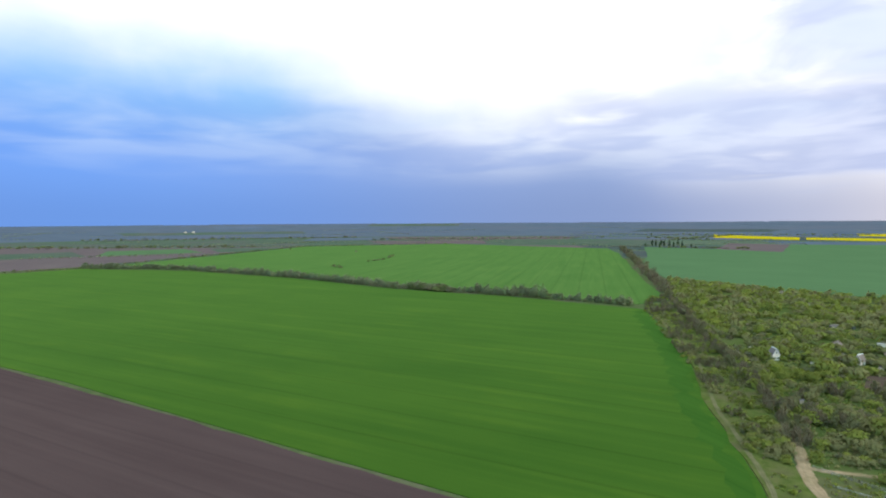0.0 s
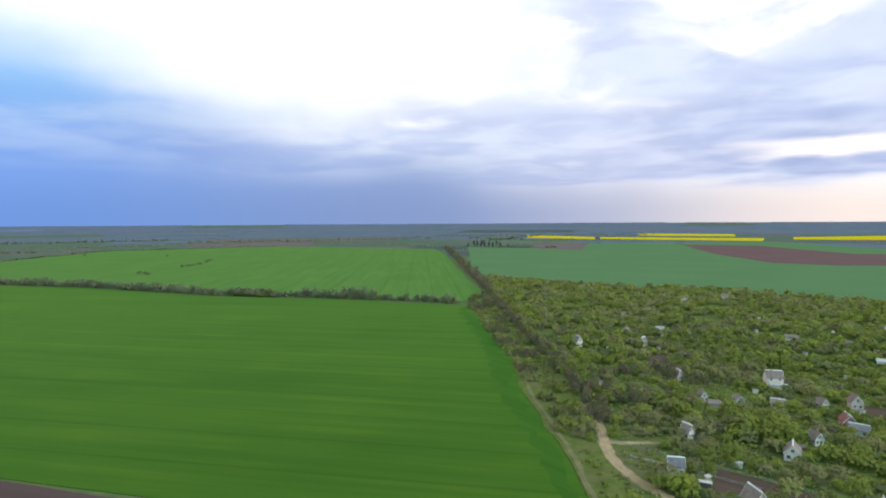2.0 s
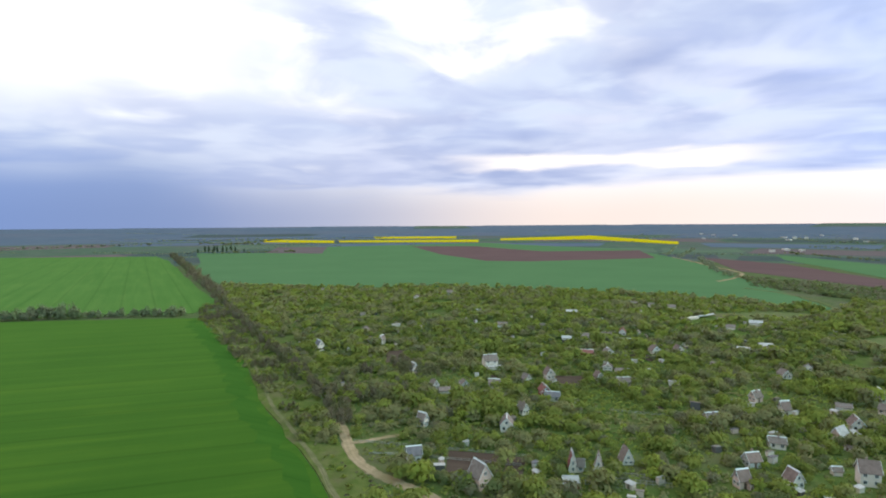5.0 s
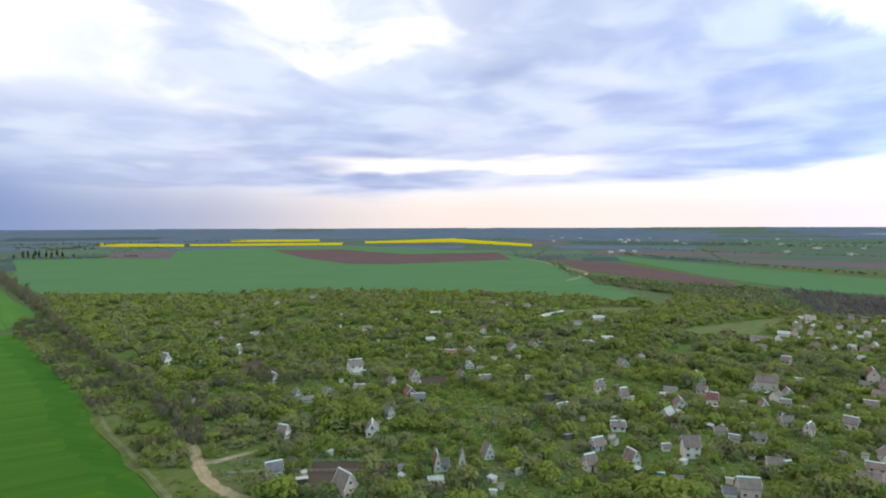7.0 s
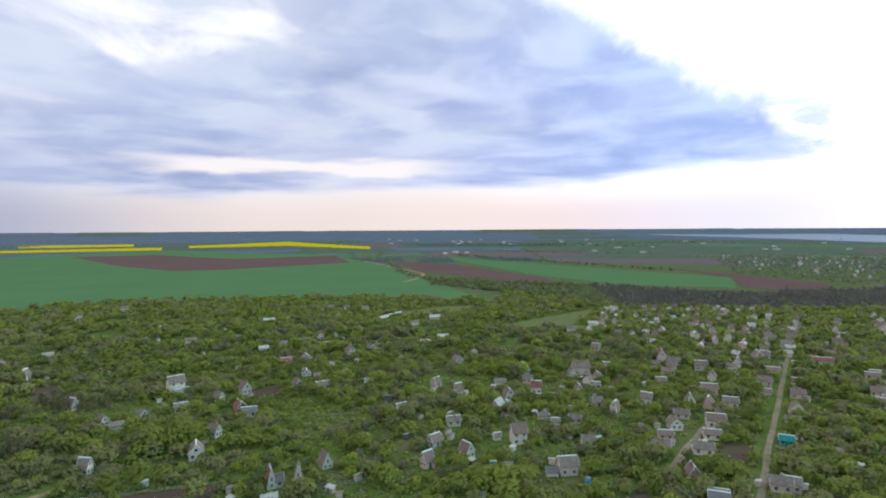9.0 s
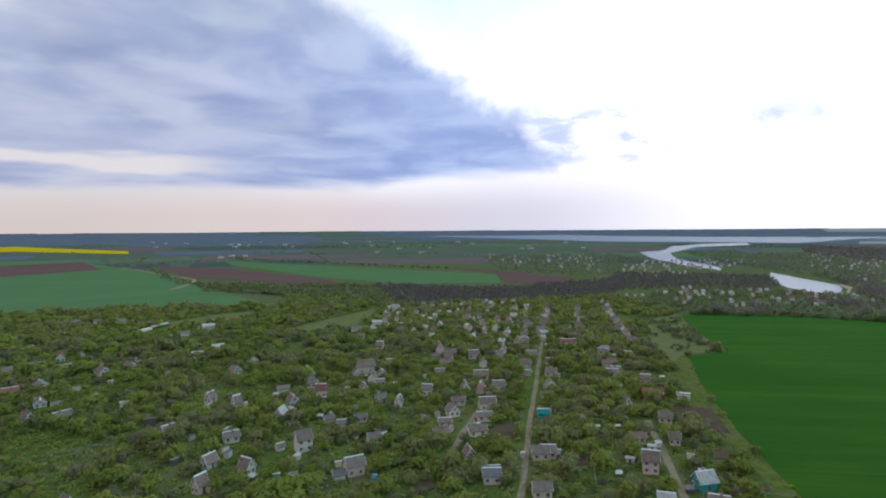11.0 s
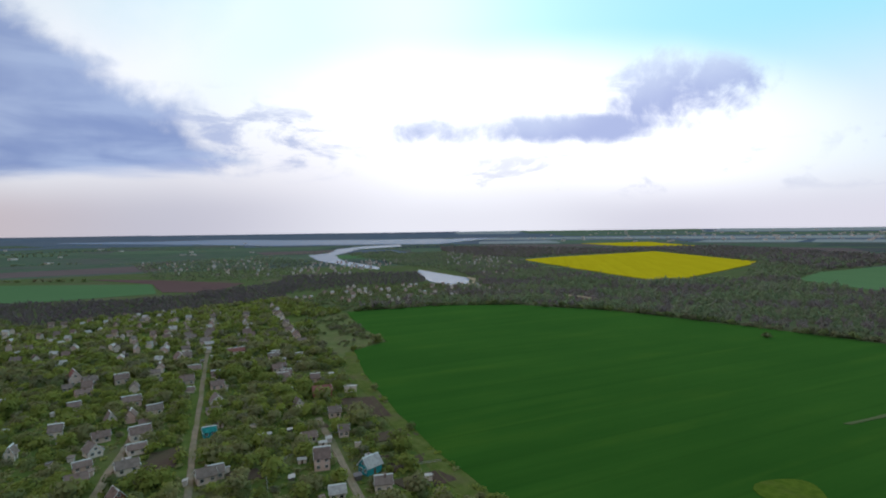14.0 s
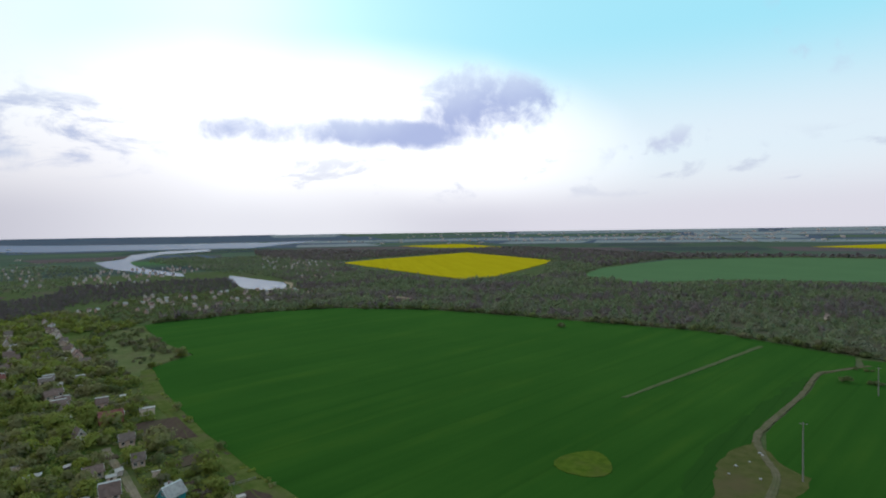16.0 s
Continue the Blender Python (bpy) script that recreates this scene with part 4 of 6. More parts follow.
dacha(199.7, 68.2, 3.7, 4.4, 2.4, 4.7, -123, BLUE_WALL, BROWN_SLATE)
dacha(192.9, 54.5, 3.5, 4.1, 2.9, 5.6, -36, WHITE_WALL, BROWN_SLATE)
dacha(210.7, 39.4, 4.3, 5.3, 4.5, 7.4, 28, WHITE_WALL, BROWN_SLATE)
dacha(211.4, 47.5, 2.0, 2.6, 1.7, 2.8, 40, WHITE_WALL, SLATE)
shed(188.2, 44.5, 2.1, 1.6, 2.0, -79, TEAL_WALL, WHITE_TIN)
shed(188.5, 39.3, 2.7, 2.0, 2.0, -81, WHITE_WALL, LILAC_TIN)
shed(195.3, 25.9, 2.1, 1.6, 2.0, -85, WHITE_WALL, WHITE_TIN)
dacha(189.2, 20.5, 4.6, 5.7, 3.5, 5.8, 23, PINK_BRICK, SLATE)
dacha(186.4, 25.0, 2.9, 3.6, 1.7, 2.8, 15, WHITE_WALL, LILAC_TIN)
dacha(214.5, 14.4, 3.8, 4.7, 2.4, 4.0, 16, WHITE_WALL, SLATE)
dacha(215.3, 11.0, 1.7, 2.0, 1.8, 3.5, -140, BLUE_WALL, SLATE)
dacha(262.1, 51.3, 4.4, 5.2, 2.7, 5.3, -61, WHITE_WALL, BROWN_SLATE)
dacha(274.3, 40.2, 3.6, 4.6, 3.7, 6.2, 7, BEIGE_WALL, RED_ROOF)
dacha(264.8, 36.9, 3.2, 3.9, 1.7, 2.8, 6, RED_BRICK, RED_ROOF)
dacha(260.9, 40.4, 2.2, 2.8, 2.4, 4.5, -83, BLUE_WALL, SLATE)
dacha(239.3, 33.3, 3.2, 3.9, 1.7, 2.8, 21, BEIGE_WALL, SLATE)
dacha(233.5, 27.7, 2.7, 3.4, 1.7, 2.8, 5, BLUE_WALL, SLATE)
dacha(237.7, 20.5, 3.6, 4.5, 2.2, 3.7, 18, BEIGE_WALL, SLATE)
dacha(250.1, 24.6, 2.9, 3.6, 1.7, 2.8, 14, BEIGE_WALL, SLATE)
dacha(286.0, 59.7, 4.3, 5.4, 1.7, 2.8, 15, BLUE_WALL, SLATE)
dacha(309.9, 49.6, 3.4, 4.1, 2.2, 4.2, -62, WHITE_WALL, SLATE)
dacha(316.8, 21.3, 6.0, 9.0, 3.9, 6.6, 17, BEIGE_WALL, BROWN_SLATE)
dacha(310.6, 26.0, 3.1, 3.7, 1.9, 3.7, -67, WHITE_WALL, SLATE)
dacha(309.0, 12.0, 3.5, 4.2, 1.8, 3.5, -70, BEIGE_WALL, SLATE)
dacha(335.5, 7.3, 3.3, 4.2, 1.7, 2.8, 10, WHITE_WALL, SLATE)
dacha(280.4, 20.6, 3.3, 3.9, 2.3, 4.5, -68, WHITE_WALL, BROWN_SLATE)
dacha(289.0, 12.8, 2.9, 3.6, 2.2, 3.7, 11, BEIGE_WALL, SLATE)
dacha(263.0, 12.0, 3.9, 4.6, 2.0, 3.9, -149, BEIGE_WALL, SLATE)
dacha(255.1, 4.6, 2.9, 3.4, 2.7, 5.2, -111, WHITE_WALL, SLATE)
dacha(260.4, 74.9, 3.0, 3.6, 3.3, 6.4, -126, WHITE_WALL, BROWN_SLATE)
dacha(222.4, 67.2, 4.2, 5.2, 2.3, 3.9, 25, WHITE_WALL, SLATE)
dacha(272.2, 89.3, 3.6, 4.3, 2.6, 5.0, -113, PINK_BRICK, SLATE)
shed(263.2, 88.4, 3.0, 2.3, 2.0, -73, WHITE_WALL, WHITE_TIN)
dacha(230.8, 92.7, 3.9, 4.8, 2.6, 4.4, 55, BEIGE_WALL, SLATE)
shed(243.1, 103.8, 3.9, 2.9, 3.4, -68, DARK_BOARDS, SLATE)
dacha(421.6, 282.5, 6.0, 9.3, 2.2, 3.7, 33, WHITE_WALL, WHITE_TIN)
dacha(507.2, 268.6, 5.0, 6.3, 2.2, 3.6, 37, WHITE_WALL, SLATE)
dacha(509.6, 252.8, 4.2, 5.3, 2.1, 3.6, 26, WHITE_WALL, SLATE)
dacha(504.0, 231.3, 6.0, 7.5, 2.8, 4.6, 34, WHITE_WALL, SLATE)
dacha(462.1, 238.7, 3.4, 4.2, 1.9, 3.7, -63, WHITE_WALL, SLATE)
dacha(333.0, 287.0, 6.0, 7.6, 2.2, 3.7, 40, WHITE_WALL, SLATE)
dacha(352.8, 263.4, 3.0, 3.7, 1.8, 3.0, 36, WHITE_WALL, SLATE)
dacha(325.5, 223.5, 4.7, 5.9, 1.7, 2.8, 34, WHITE_WALL, WHITE_TIN)
dacha(338.2, 217.5, 4.7, 5.9, 2.3, 3.9, 32, BEIGE_WALL, SLATE)
dacha(349.2, 207.5, 5.7, 7.2, 2.5, 4.1, 35, BEIGE_WALL, SLATE)
dacha(366.6, 204.5, 4.8, 6.0, 2.8, 5.3, -61, BLUE_WALL, RED_ROOF)
dacha(343.4, 189.7, 5.0, 6.2, 2.0, 3.3, 28, BLUE_WALL, SLATE)
dacha(376.3, 197.7, 3.4, 4.3, 1.7, 3.3, -63, BEIGE_WALL, SLATE)
dacha(295.3, 188.7, 5.5, 6.9, 2.3, 3.8, 32, RED_BRICK, RED_ROOF)
shed(287.7, 199.3, 3.6, 2.7, 2.0, -56, WHITE_WALL, WHITE_TIN)
dacha(305.1, 180.2, 5.1, 6.1, 2.3, 4.4, -40, WHITE_WALL, SLATE)
dacha(328.9, 162.8, 5.3, 6.3, 2.6, 4.9, -39, WHITE_WALL, BROWN_SLATE)
dacha(339.6, 153.1, 4.3, 5.2, 2.6, 5.0, -41, WHITE_WALL, BROWN_SLATE)
shed(363.3, 160.1, 2.4, 1.8, 2.0, -67, WHITE_WALL, WHITE_TIN)
shed(280.8, 167.5, 3.3, 2.4, 3.0, -60, WHITE_WALL, WHITE_TIN)
shed(299.7, 160.8, 3.3, 2.5, 2.0, -63, WHITE_WALL, WHITE_TIN)
dacha(409.2, 166.0, 3.6, 4.5, 1.7, 2.9, 21, WHITE_WALL, SLATE)
dacha(397.6, 180.3, 3.2, 3.9, 1.8, 3.0, 24, WHITE_WALL, SLATE)
dacha(442.0, 158.5, 4.8, 6.0, 2.0, 3.4, 19, WHITE_WALL, SLATE)
dacha(470.9, 150.2, 6.0, 9.0, 2.4, 4.0, 17, WHITE_WALL, WHITE_TIN)
shed(374.7, 126.4, 9.6, 7.2, 2.0, -72, WHITE_WALL, WHITE_TIN)
dacha(391.8, 120.3, 6.0, 7.4, 1.9, 3.1, 26, WHITE_WALL, WHITE_TIN)
dacha(323.3, 91.7, 4.6, 5.5, 2.3, 4.4, -45, BEIGE_WALL, SLATE)
dacha(349.8, 87.5, 4.0, 5.1, 1.6, 3.1, -77, WHITE_WALL, SLATE)
dacha(315.8, 51.9, 3.7, 4.5, 2.4, 4.6, -62, BLUE_WALL, SLATE)
dacha(443.1, 31.1, 6.0, 10.3, 2.3, 3.8, 3, WHITE_WALL, SLATE)
dacha(471.9, 16.9, 6.0, 7.5, 2.2, 3.6, 1, WHITE_WALL, WHITE_TIN)
dacha(412.0, 27.6, 4.1, 5.1, 2.2, 3.7, 2, WHITE_WALL, SLATE)
shed(188.6, -3.5, 2.3, 1.7, 2.0, -94, BLUE_WALL, SLATE)
dacha(354.6, -23.3, 5.5, 6.6, 4.2, 8.0, -86, BEIGE_WALL, RED_ROOF)
dacha(348.4, -29.3, 4.7, 5.9, 2.8, 4.7, 8, BEIGE_WALL, SLATE)
dacha(342.5, -19.1, 3.3, 4.1, 2.1, 3.5, -5, BEIGE_WALL, SLATE)
dacha(327.1, -24.1, 5.3, 6.7, 2.2, 3.7, 4, PINK_BRICK, BROWN_SLATE)
dacha(303.9, -18.2, 3.7, 4.7, 2.5, 4.2, 5, BEIGE_WALL, BROWN_SLATE)
dacha(341.4, -42.3, 5.0, 6.3, 3.1, 5.2, 1, BEIGE_WALL, BROWN_SLATE)
dacha(295.5, -38.8, 5.9, 7.4, 2.8, 4.7, -2, PINK_BRICK, BROWN_SLATE)
dacha(275.9, -44.2, 4.7, 5.9, 2.7, 4.4, -3, BEIGE_WALL, SLATE)
dacha(269.7, -27.1, 3.7, 4.5, 3.4, 6.5, -88, WHITE_WALL, SLATE)
dacha(255.0, -21.8, 4.4, 5.6, 2.2, 3.7, 1, BEIGE_WALL, BROWN_SLATE)
dacha(241.1, -17.5, 4.6, 5.5, 2.4, 4.6, -77, WHITE_WALL, SLATE)
dacha(229.0, -13.0, 4.0, 5.0, 2.0, 3.3, 2, PINK_BRICK, BROWN_SLATE)
dacha(217.2, -10.3, 4.7, 5.8, 2.3, 3.8, 2, PINK_BRICK, BROWN_SLATE)
dacha(262.9, -37.8, 3.1, 3.9, 1.7, 2.8, -3, PINK_BRICK, BROWN_SLATE)
dacha(247.8, -33.5, 5.5, 6.9, 3.1, 5.2, -2, WHITE_WALL, BROWN_SLATE)
dacha(233.6, -29.7, 4.6, 5.8, 2.2, 3.6, -2, WHITE_WALL, BROWN_SLATE)
dacha(218.0, -24.1, 5.2, 6.5, 2.4, 4.0, -1, WHITE_WALL, SLATE)
dacha(196.2, -17.8, 3.4, 4.1, 2.3, 4.5, -78, RED_BRICK, BROWN_SLATE)
dacha(340.6, -77.7, 4.9, 6.1, 2.4, 4.1, -7, BEIGE_WALL, BROWN_SLATE)
dacha(317.3, -67.8, 5.0, 6.2, 2.7, 4.6, -6, BEIGE_WALL, BROWN_SLATE)
dacha(300.3, -64.0, 3.9, 4.9, 1.7, 2.8, -6, BEIGE_WALL, BROWN_SLATE)
dacha(315.0, -81.3, 3.2, 4.0, 3.2, 5.3, -9, BEIGE_WALL, BROWN_SLATE)
dacha(297.6, -76.7, 4.6, 5.7, 2.5, 4.2, -9, PINK_BRICK, BROWN_SLATE)
dacha(271.5, -68.5, 5.2, 6.2, 2.6, 5.0, -97, WHITE_WALL, SLATE)
dacha(260.5, -63.8, 4.3, 5.4, 1.7, 2.8, -8, BEIGE_WALL, SLATE)
dacha(233.7, -54.3, 3.6, 4.5, 2.2, 3.7, -8, TEAL_WALL, TEAL_ROOF)
dacha(194.8, -44.6, 4.0, 4.9, 2.6, 4.3, -8, BEIGE_WALL, SLATE)
shed(196.4, -48.5, 2.1, 1.6, 2.0, -99, WHITE_WALL, WHITE_TIN)
dacha(184.1, -22.9, 4.3, 5.4, 1.7, 2.8, -3, BEIGE_WALL, SLATE)
dacha(372.3, -77.9, 5.0, 6.0, 3.2, 6.1, -84, PINK_BRICK, BROWN_SLATE)
dacha(436.4, -101.0, 5.1, 6.4, 3.0, 5.0, -7, WHITE_WALL, SLATE)
dacha(413.0, -103.8, 4.8, 6.0, 3.3, 5.5, -8, BEIGE_WALL, SLATE)
dacha(369.5, -110.1, 6.0, 10.0, 2.8, 4.6, -10, WHITE_WALL, RED_ROOF)
dacha(395.4, -123.5, 5.5, 6.9, 2.4, 4.0, -11, WHITE_WALL, SLATE)
dacha(411.7, -146.5, 4.1, 5.2, 1.9, 3.2, -13, WHITE_WALL, SLATE)
dacha(343.3, -123.9, 4.7, 5.9, 2.2, 3.6, -14, BEIGE_WALL, SLATE)
dacha(310.1, -112.6, 3.8, 4.8, 2.6, 4.4, -14, BEIGE_WALL, BROWN_SLATE)
dacha(290.6, -107.6, 4.3, 5.4, 2.7, 4.5, -15, BEIGE_WALL, BROWN_SLATE)
shed(230.3, -69.9, 2.6, 2.0, 2.0, -110, WHITE_WALL, WHITE_TIN)
shed(217.0, -69.2, 4.2, 3.1, 2.0, -111, DARK_BOARDS, WHITE_TIN)
dacha(344.8, -125.8, 3.7, 4.7, 2.7, 4.4, -12, BEIGE_WALL, SLATE)
dacha(313.4, -116.6, 3.4, 4.3, 2.4, 4.0, -13, PINK_BRICK, BROWN_SLATE)
dacha(294.7, -111.0, 4.1, 5.1, 2.8, 4.6, -13, BEIGE_WALL, BROWN_SLATE)
dacha(335.7, -136.6, 3.2, 4.0, 1.8, 3.0, -14, WHITE_WALL, SLATE)
dacha(275.5, -118.3, 3.5, 4.4, 3.0, 5.0, -21, PINK_BRICK, BROWN_SLATE)
dacha(253.1, -110.9, 6.0, 8.5, 2.9, 4.8, -22, RED_BRICK, RED_ROOF)
shed(250.3, -124.4, 5.7, 4.3, 3.0, -120, WHITE_WALL, WHITE_TIN)
dacha(240.9, -93.4, 3.4, 4.1, 2.7, 5.2, -94, WHITE_WALL, SLATE)
dacha(222.1, -100.9, 3.9, 4.8, 2.6, 4.4, -23, BEIGE_WALL, SLATE)
dacha(199.9, -92.9, 2.9, 3.6, 2.7, 4.5, -24, BEIGE_WALL, SLATE)
shed(217.6, -70.0, 3.8, 2.9, 2.0, -111, DARK_BOARDS, WHITE_TIN)
dacha(203.5, -80.6, 4.1, 5.1, 2.3, 3.8, -15, BEIGE_WALL, BROWN_SLATE)
dacha(179.1, -73.5, 3.9, 4.8, 4.4, 7.3, -22, PINK_BRICK, BROWN_SLATE)
shed(186.1, -90.9, 2.1, 1.6, 2.5, -120, WHITE_WALL, WHITE_TIN)
dacha(166.7, -84.1, 4.7, 5.7, 2.8, 5.4, -172, TEAL_WALL, WHITE_TIN)
dacha(153.0, -80.2, 3.9, 4.9, 3.0, 4.9, -28, WHITE_WALL, SLATE)
dacha(157.3, -67.3, 3.4, 4.3, 2.6, 4.3, -23, WHITE_WALL, WHITE_TIN)
dacha(194.0, -41.7, 4.4, 5.6, 2.6, 4.4, -6, BEIGE_WALL, SLATE)
dacha(178.4, -22.0, 4.2, 5.2, 2.7, 4.5, -6, BEIGE_WALL, LILAC_TIN)
dacha(167.7, -34.7, 4.3, 5.3, 2.6, 4.3, -6, BEIGE_WALL, SLATE)
shed(150.1, -94.0, 3.2, 2.4, 2.0, -117, WHITE_WALL, WHITE_TIN)

# rows of small houses along the farther lanes
rows = random.Random(11)
for (x0, y0), (x1, y1), count in (((570, -215), (373, -154), 17), ((525, -171), (401, -130), 9), ((560, -152), (390, -99), 11), ((575, -135), (380, -82), 12)):
    for k in range(count):
        f = (k + rows.uniform(-0.2, 0.2)) / (count - 1)
        w = rows.uniform(3.2, 4.4)
        dacha(x0 + (x1 - x0) * f + rows.uniform(-2, 2), y0 + (y1 - y0) * f + rows.uniform(-2, 2), w, w * 1.3, 2.4, rows.uniform(3.8, 5.2), rows.choice((72, -18)) + rows.uniform(-6, 6),
              rows.choice((WHITE_WALL, WHITE_WALL, BEIGE_WALL, PINK_BRICK)), rows.choice((SLATE, SLATE, BROWN_SLATE, WHITE_TIN)))

# houses behind the lanes, gardens apart
for k in range(15):
    for j, step in enumerate((34, 62, 90, 118)):
        x, y = 250 + 22 * k + rows.uniform(-7, 7), -62 - 0.306 * (22 * k) + step + rows.uniform(-4, 4)
        if x < 570 and rows.random() < (0.62, 0.5, 0.45, 0.35)[j] and all(math.hypot(x - a, y - b) > r + 5 for a, b, r in SITES):
            w = rows.uniform(3.0, 4.6)
            dacha(round(x, 1), round(y, 1), w, w * rows.uniform(1.15, 1.4), rows.uniform(2.3, 3.2), rows.uniform(4.2, 5.6), rows.choice((72, -18, -18)) + rows.uniform(-6, 6),
                  rows.choice((WHITE_WALL, BEIGE_WALL, PINK_BRICK, WHITE_WALL)), rows.choice((SLATE, SLATE, BROWN_SLATE, WHITE_TIN)))


def hamlet(outline, count, seed, low=2.6, high=5.0):
    """Far houses scattered in an outline, too small to show more than walls and roof."""
    rng = random.Random(seed)
    xs, ys = [p[0] for p in outline], [p[1] for p in outline]
    left = count
    while left:
        x, y = rng.uniform(min(xs), max(xs)), rng.uniform(min(ys), max(ys))
        if not inside(x, y, outline) or any(math.hypot(x - a, y - b) < r + 5 for a, b, r in SITES[-150:]):
            continue
        left -= 1
        w, d = rng.uniform(2.3, 3.5), rng.uniform(2.9, 4.4)
        e, r = rng.uniform(low, low + 0.8), rng.uniform(high - 1, high)
        wall, roof = rng.choice((WHITE_WALL, WHITE_WALL, BEIGE_WALL, PINK_BRICK)), rng.choice((SLATE, WHITE_TIN, BROWN_SLATE, WHITE_TIN))
        house = tagged(new("cottage"), f"far {WALL_WORDS[wall]} cottage with {ROOF_WORDS[roof]} roof", "house", "far cottages")
        part("wall", prism([(-w / 2, -0.5), (w / 2, -0.5), (w / 2, e), (0, r - 0.1), (-w / 2, e)], -d / 2, d / 2), wall, house)
        part("roof", prism([(0, r), (w / 2 + 0.3, e - 0.1), (w / 2 + 0.3, e + 0.1), (0, r + 0.2), (-w / 2 - 0.3, e + 0.1), (-w / 2 - 0.3, e - 0.1)], -d / 2 - 0.3, d / 2 + 0.3), roof, house)
        house.matrix_basis = pose(x, y, height(x, y), 0, 0, rng.uniform(0, 180))
        SITES.append((x, y, 3))


hamlet([(564, 10), (605, -90), (600, -140), (490, -100), (390, -75), (434, -52), (416, -4), (440, 20)], 60, 3)
hamlet([(607, -242), (692, -378), (668, -464), (553, -521), (490, -470), (529, -305)], 62, 4)
hamlet([(1162, -501), (1261, -614), (1265, -897), (1050, -700), (830, -398), (900, -380)], 70, 5, 3.0, 6.0)
hamlet([(1600, -269), (1650, -660), (960, -370), (880, -300), (1100, -250)], 60, 6, 3.0, 6.0)
hamlet([(1455, -1173), (1314, -1246), (719, -759), (586, -601), (740, -664), (1000, -800)], 100, 7, 3.4, 6.6)


def tower_block(x, y, w, h, turn):
    block = tagged(new("far_block"), "pale far building on the edge of a town", "building", "far town")
    part("wall", boxes((-w / 2, w / 2, -7, 7, -1, h)), WHITE_WALL, block)
    part("roof", boxes((-w / 2 - 0.4, w / 2 + 0.4, -7.4, 7.4, h, h + 0.6)), WHITE_TIN, block)
    block.matrix_basis = pose(x, y, height(x, y), 0, 0, turn)


town = random.Random(21)
for k in range(190):
    a, r = radians(town.triangular(133, 192, 172)), town.uniform(2850, 4500)
    tower_block(r * math.sin(a), r * math.cos(a), town.uniform(8, 22), town.uniform(4, 8), town.uniform(0, 180))
for k in range(26):
    a, r = radians(town.uniform(62, 112)), town.uniform(1750, 3300)
    tower_block(r * math.sin(a), r * math.cos(a), town.uniform(8, 22), town.uniform(3, 5), town.uniform(0, 180))

for x, y, w, h, turn in ((2669, 678, 66, 7, 105), (2690, 640, 30, 5, 105), (2648, 467, 58, 6, 98), (1882, 36, 14, 5, 90), (1638, 470, 16, 5, 110), (-1451, 3247, 40, 7, 25), (-1490, 3230, 18, 6, 25), (1768, -2738, 40, 7, 145), (411, -2963, 46, 7, 172)):
    tower_block(x, y, w, h, turn - 90)

# ---------------------------------------------------------------- plots, fences and small things in the gardens
def plot(label, outline):
    field("garden_plot", label, outline, GARDEN_SOIL, 0.12, "garden plot", 0.3, 4.0)
    PLOTS.append(outline)


PLOTS = []
plot("freshly dug brown vegetable plot", [(138, 146), (148.6, 131), (135, 121.7), (125, 134.4)])
plot("reddish dug vegetable plot", [(149, 129), (152.5, 123.5), (140, 115.5), (135.5, 119.5)])
plot("brown dug plot beside the lane", [(229, -33), (230, -43), (212, -37.5), (210, -25)])
plot("reddish dug plot in the gardens", [(196.4, -48.5), (193, -57.3), (184, -56.4), (189.7, -46.3)])
plot("brown dug plot near the field", [(195, -99), (192, -114), (182, -115), (187, -96)])
plot("brown dug strip near the field", [(168, -91), (167, -106), (162.5, -102), (161, -88)])
plot("brown dug plot near the field", [(157, -85), (153.5, -101), (144, -102), (146, -86)])
plot("dull brown dug plot near the field", [(242, -114), (234, -131), (206, -119), (219, -106)])
plot("small dark dug plot among trees", [(205, 270), (216, 263), (208, 253), (199, 260)])
plot("dark dug plot among trees", [(217, 282), (229, 278), (212, 262), (203, 266)])
plot("brown worn yard between houses", [(244, 176), (255, 165), (240, 157), (232, 166)])
RYE_EDGE = [(130, -100), (160, -107), (207, -121), (274, -144), (328, -170), (323, -159), (270, -134), (203, -111), (156, -97), (128, -91)]
CLEAR = [RYE_EDGE, [(232, 154), (242, 138), (226, 115), (220, 98), (205, 110), (206, 134)], [(451, 91), (530, 42), (575, 12), (470, 34), (434, 70)], [(499, 202), (554, 156), (571, 119), (476, 156)], *PLOTS, [(425, -188), (474, -225), (485, -250), (400, -219), (346, -206), (331, -171), (314, -154), (350, -163)]]


def fence(label, line, post_gap=2.5, tall=1.2, mat=POST):
    """Posts with two rails along a line."""
    (x0, y0), (x1, y1) = line
    length, turn = math.hypot(x1 - x0, y1 - y0), math.degrees(math.atan2(y1 - y0, x1 - x0))
    run = tagged(new("garden_fence"), label, "fence")
    n = max(2, int(length / post_gap))
    for k in range(n + 1):
        px = length * k / n
        part("post", boxes((px - 0.07, px + 0.07, -0.07, 0.07, -0.2, tall)), mat, run)
    for z in (tall * 0.4, tall * 0.85):
        part("rail", boxes((0, length, -0.03, 0.03, z - 0.06, z + 0.06)), mat, run)
    run.matrix_basis = pose(x0, y0, 0, 0, 0, turn)


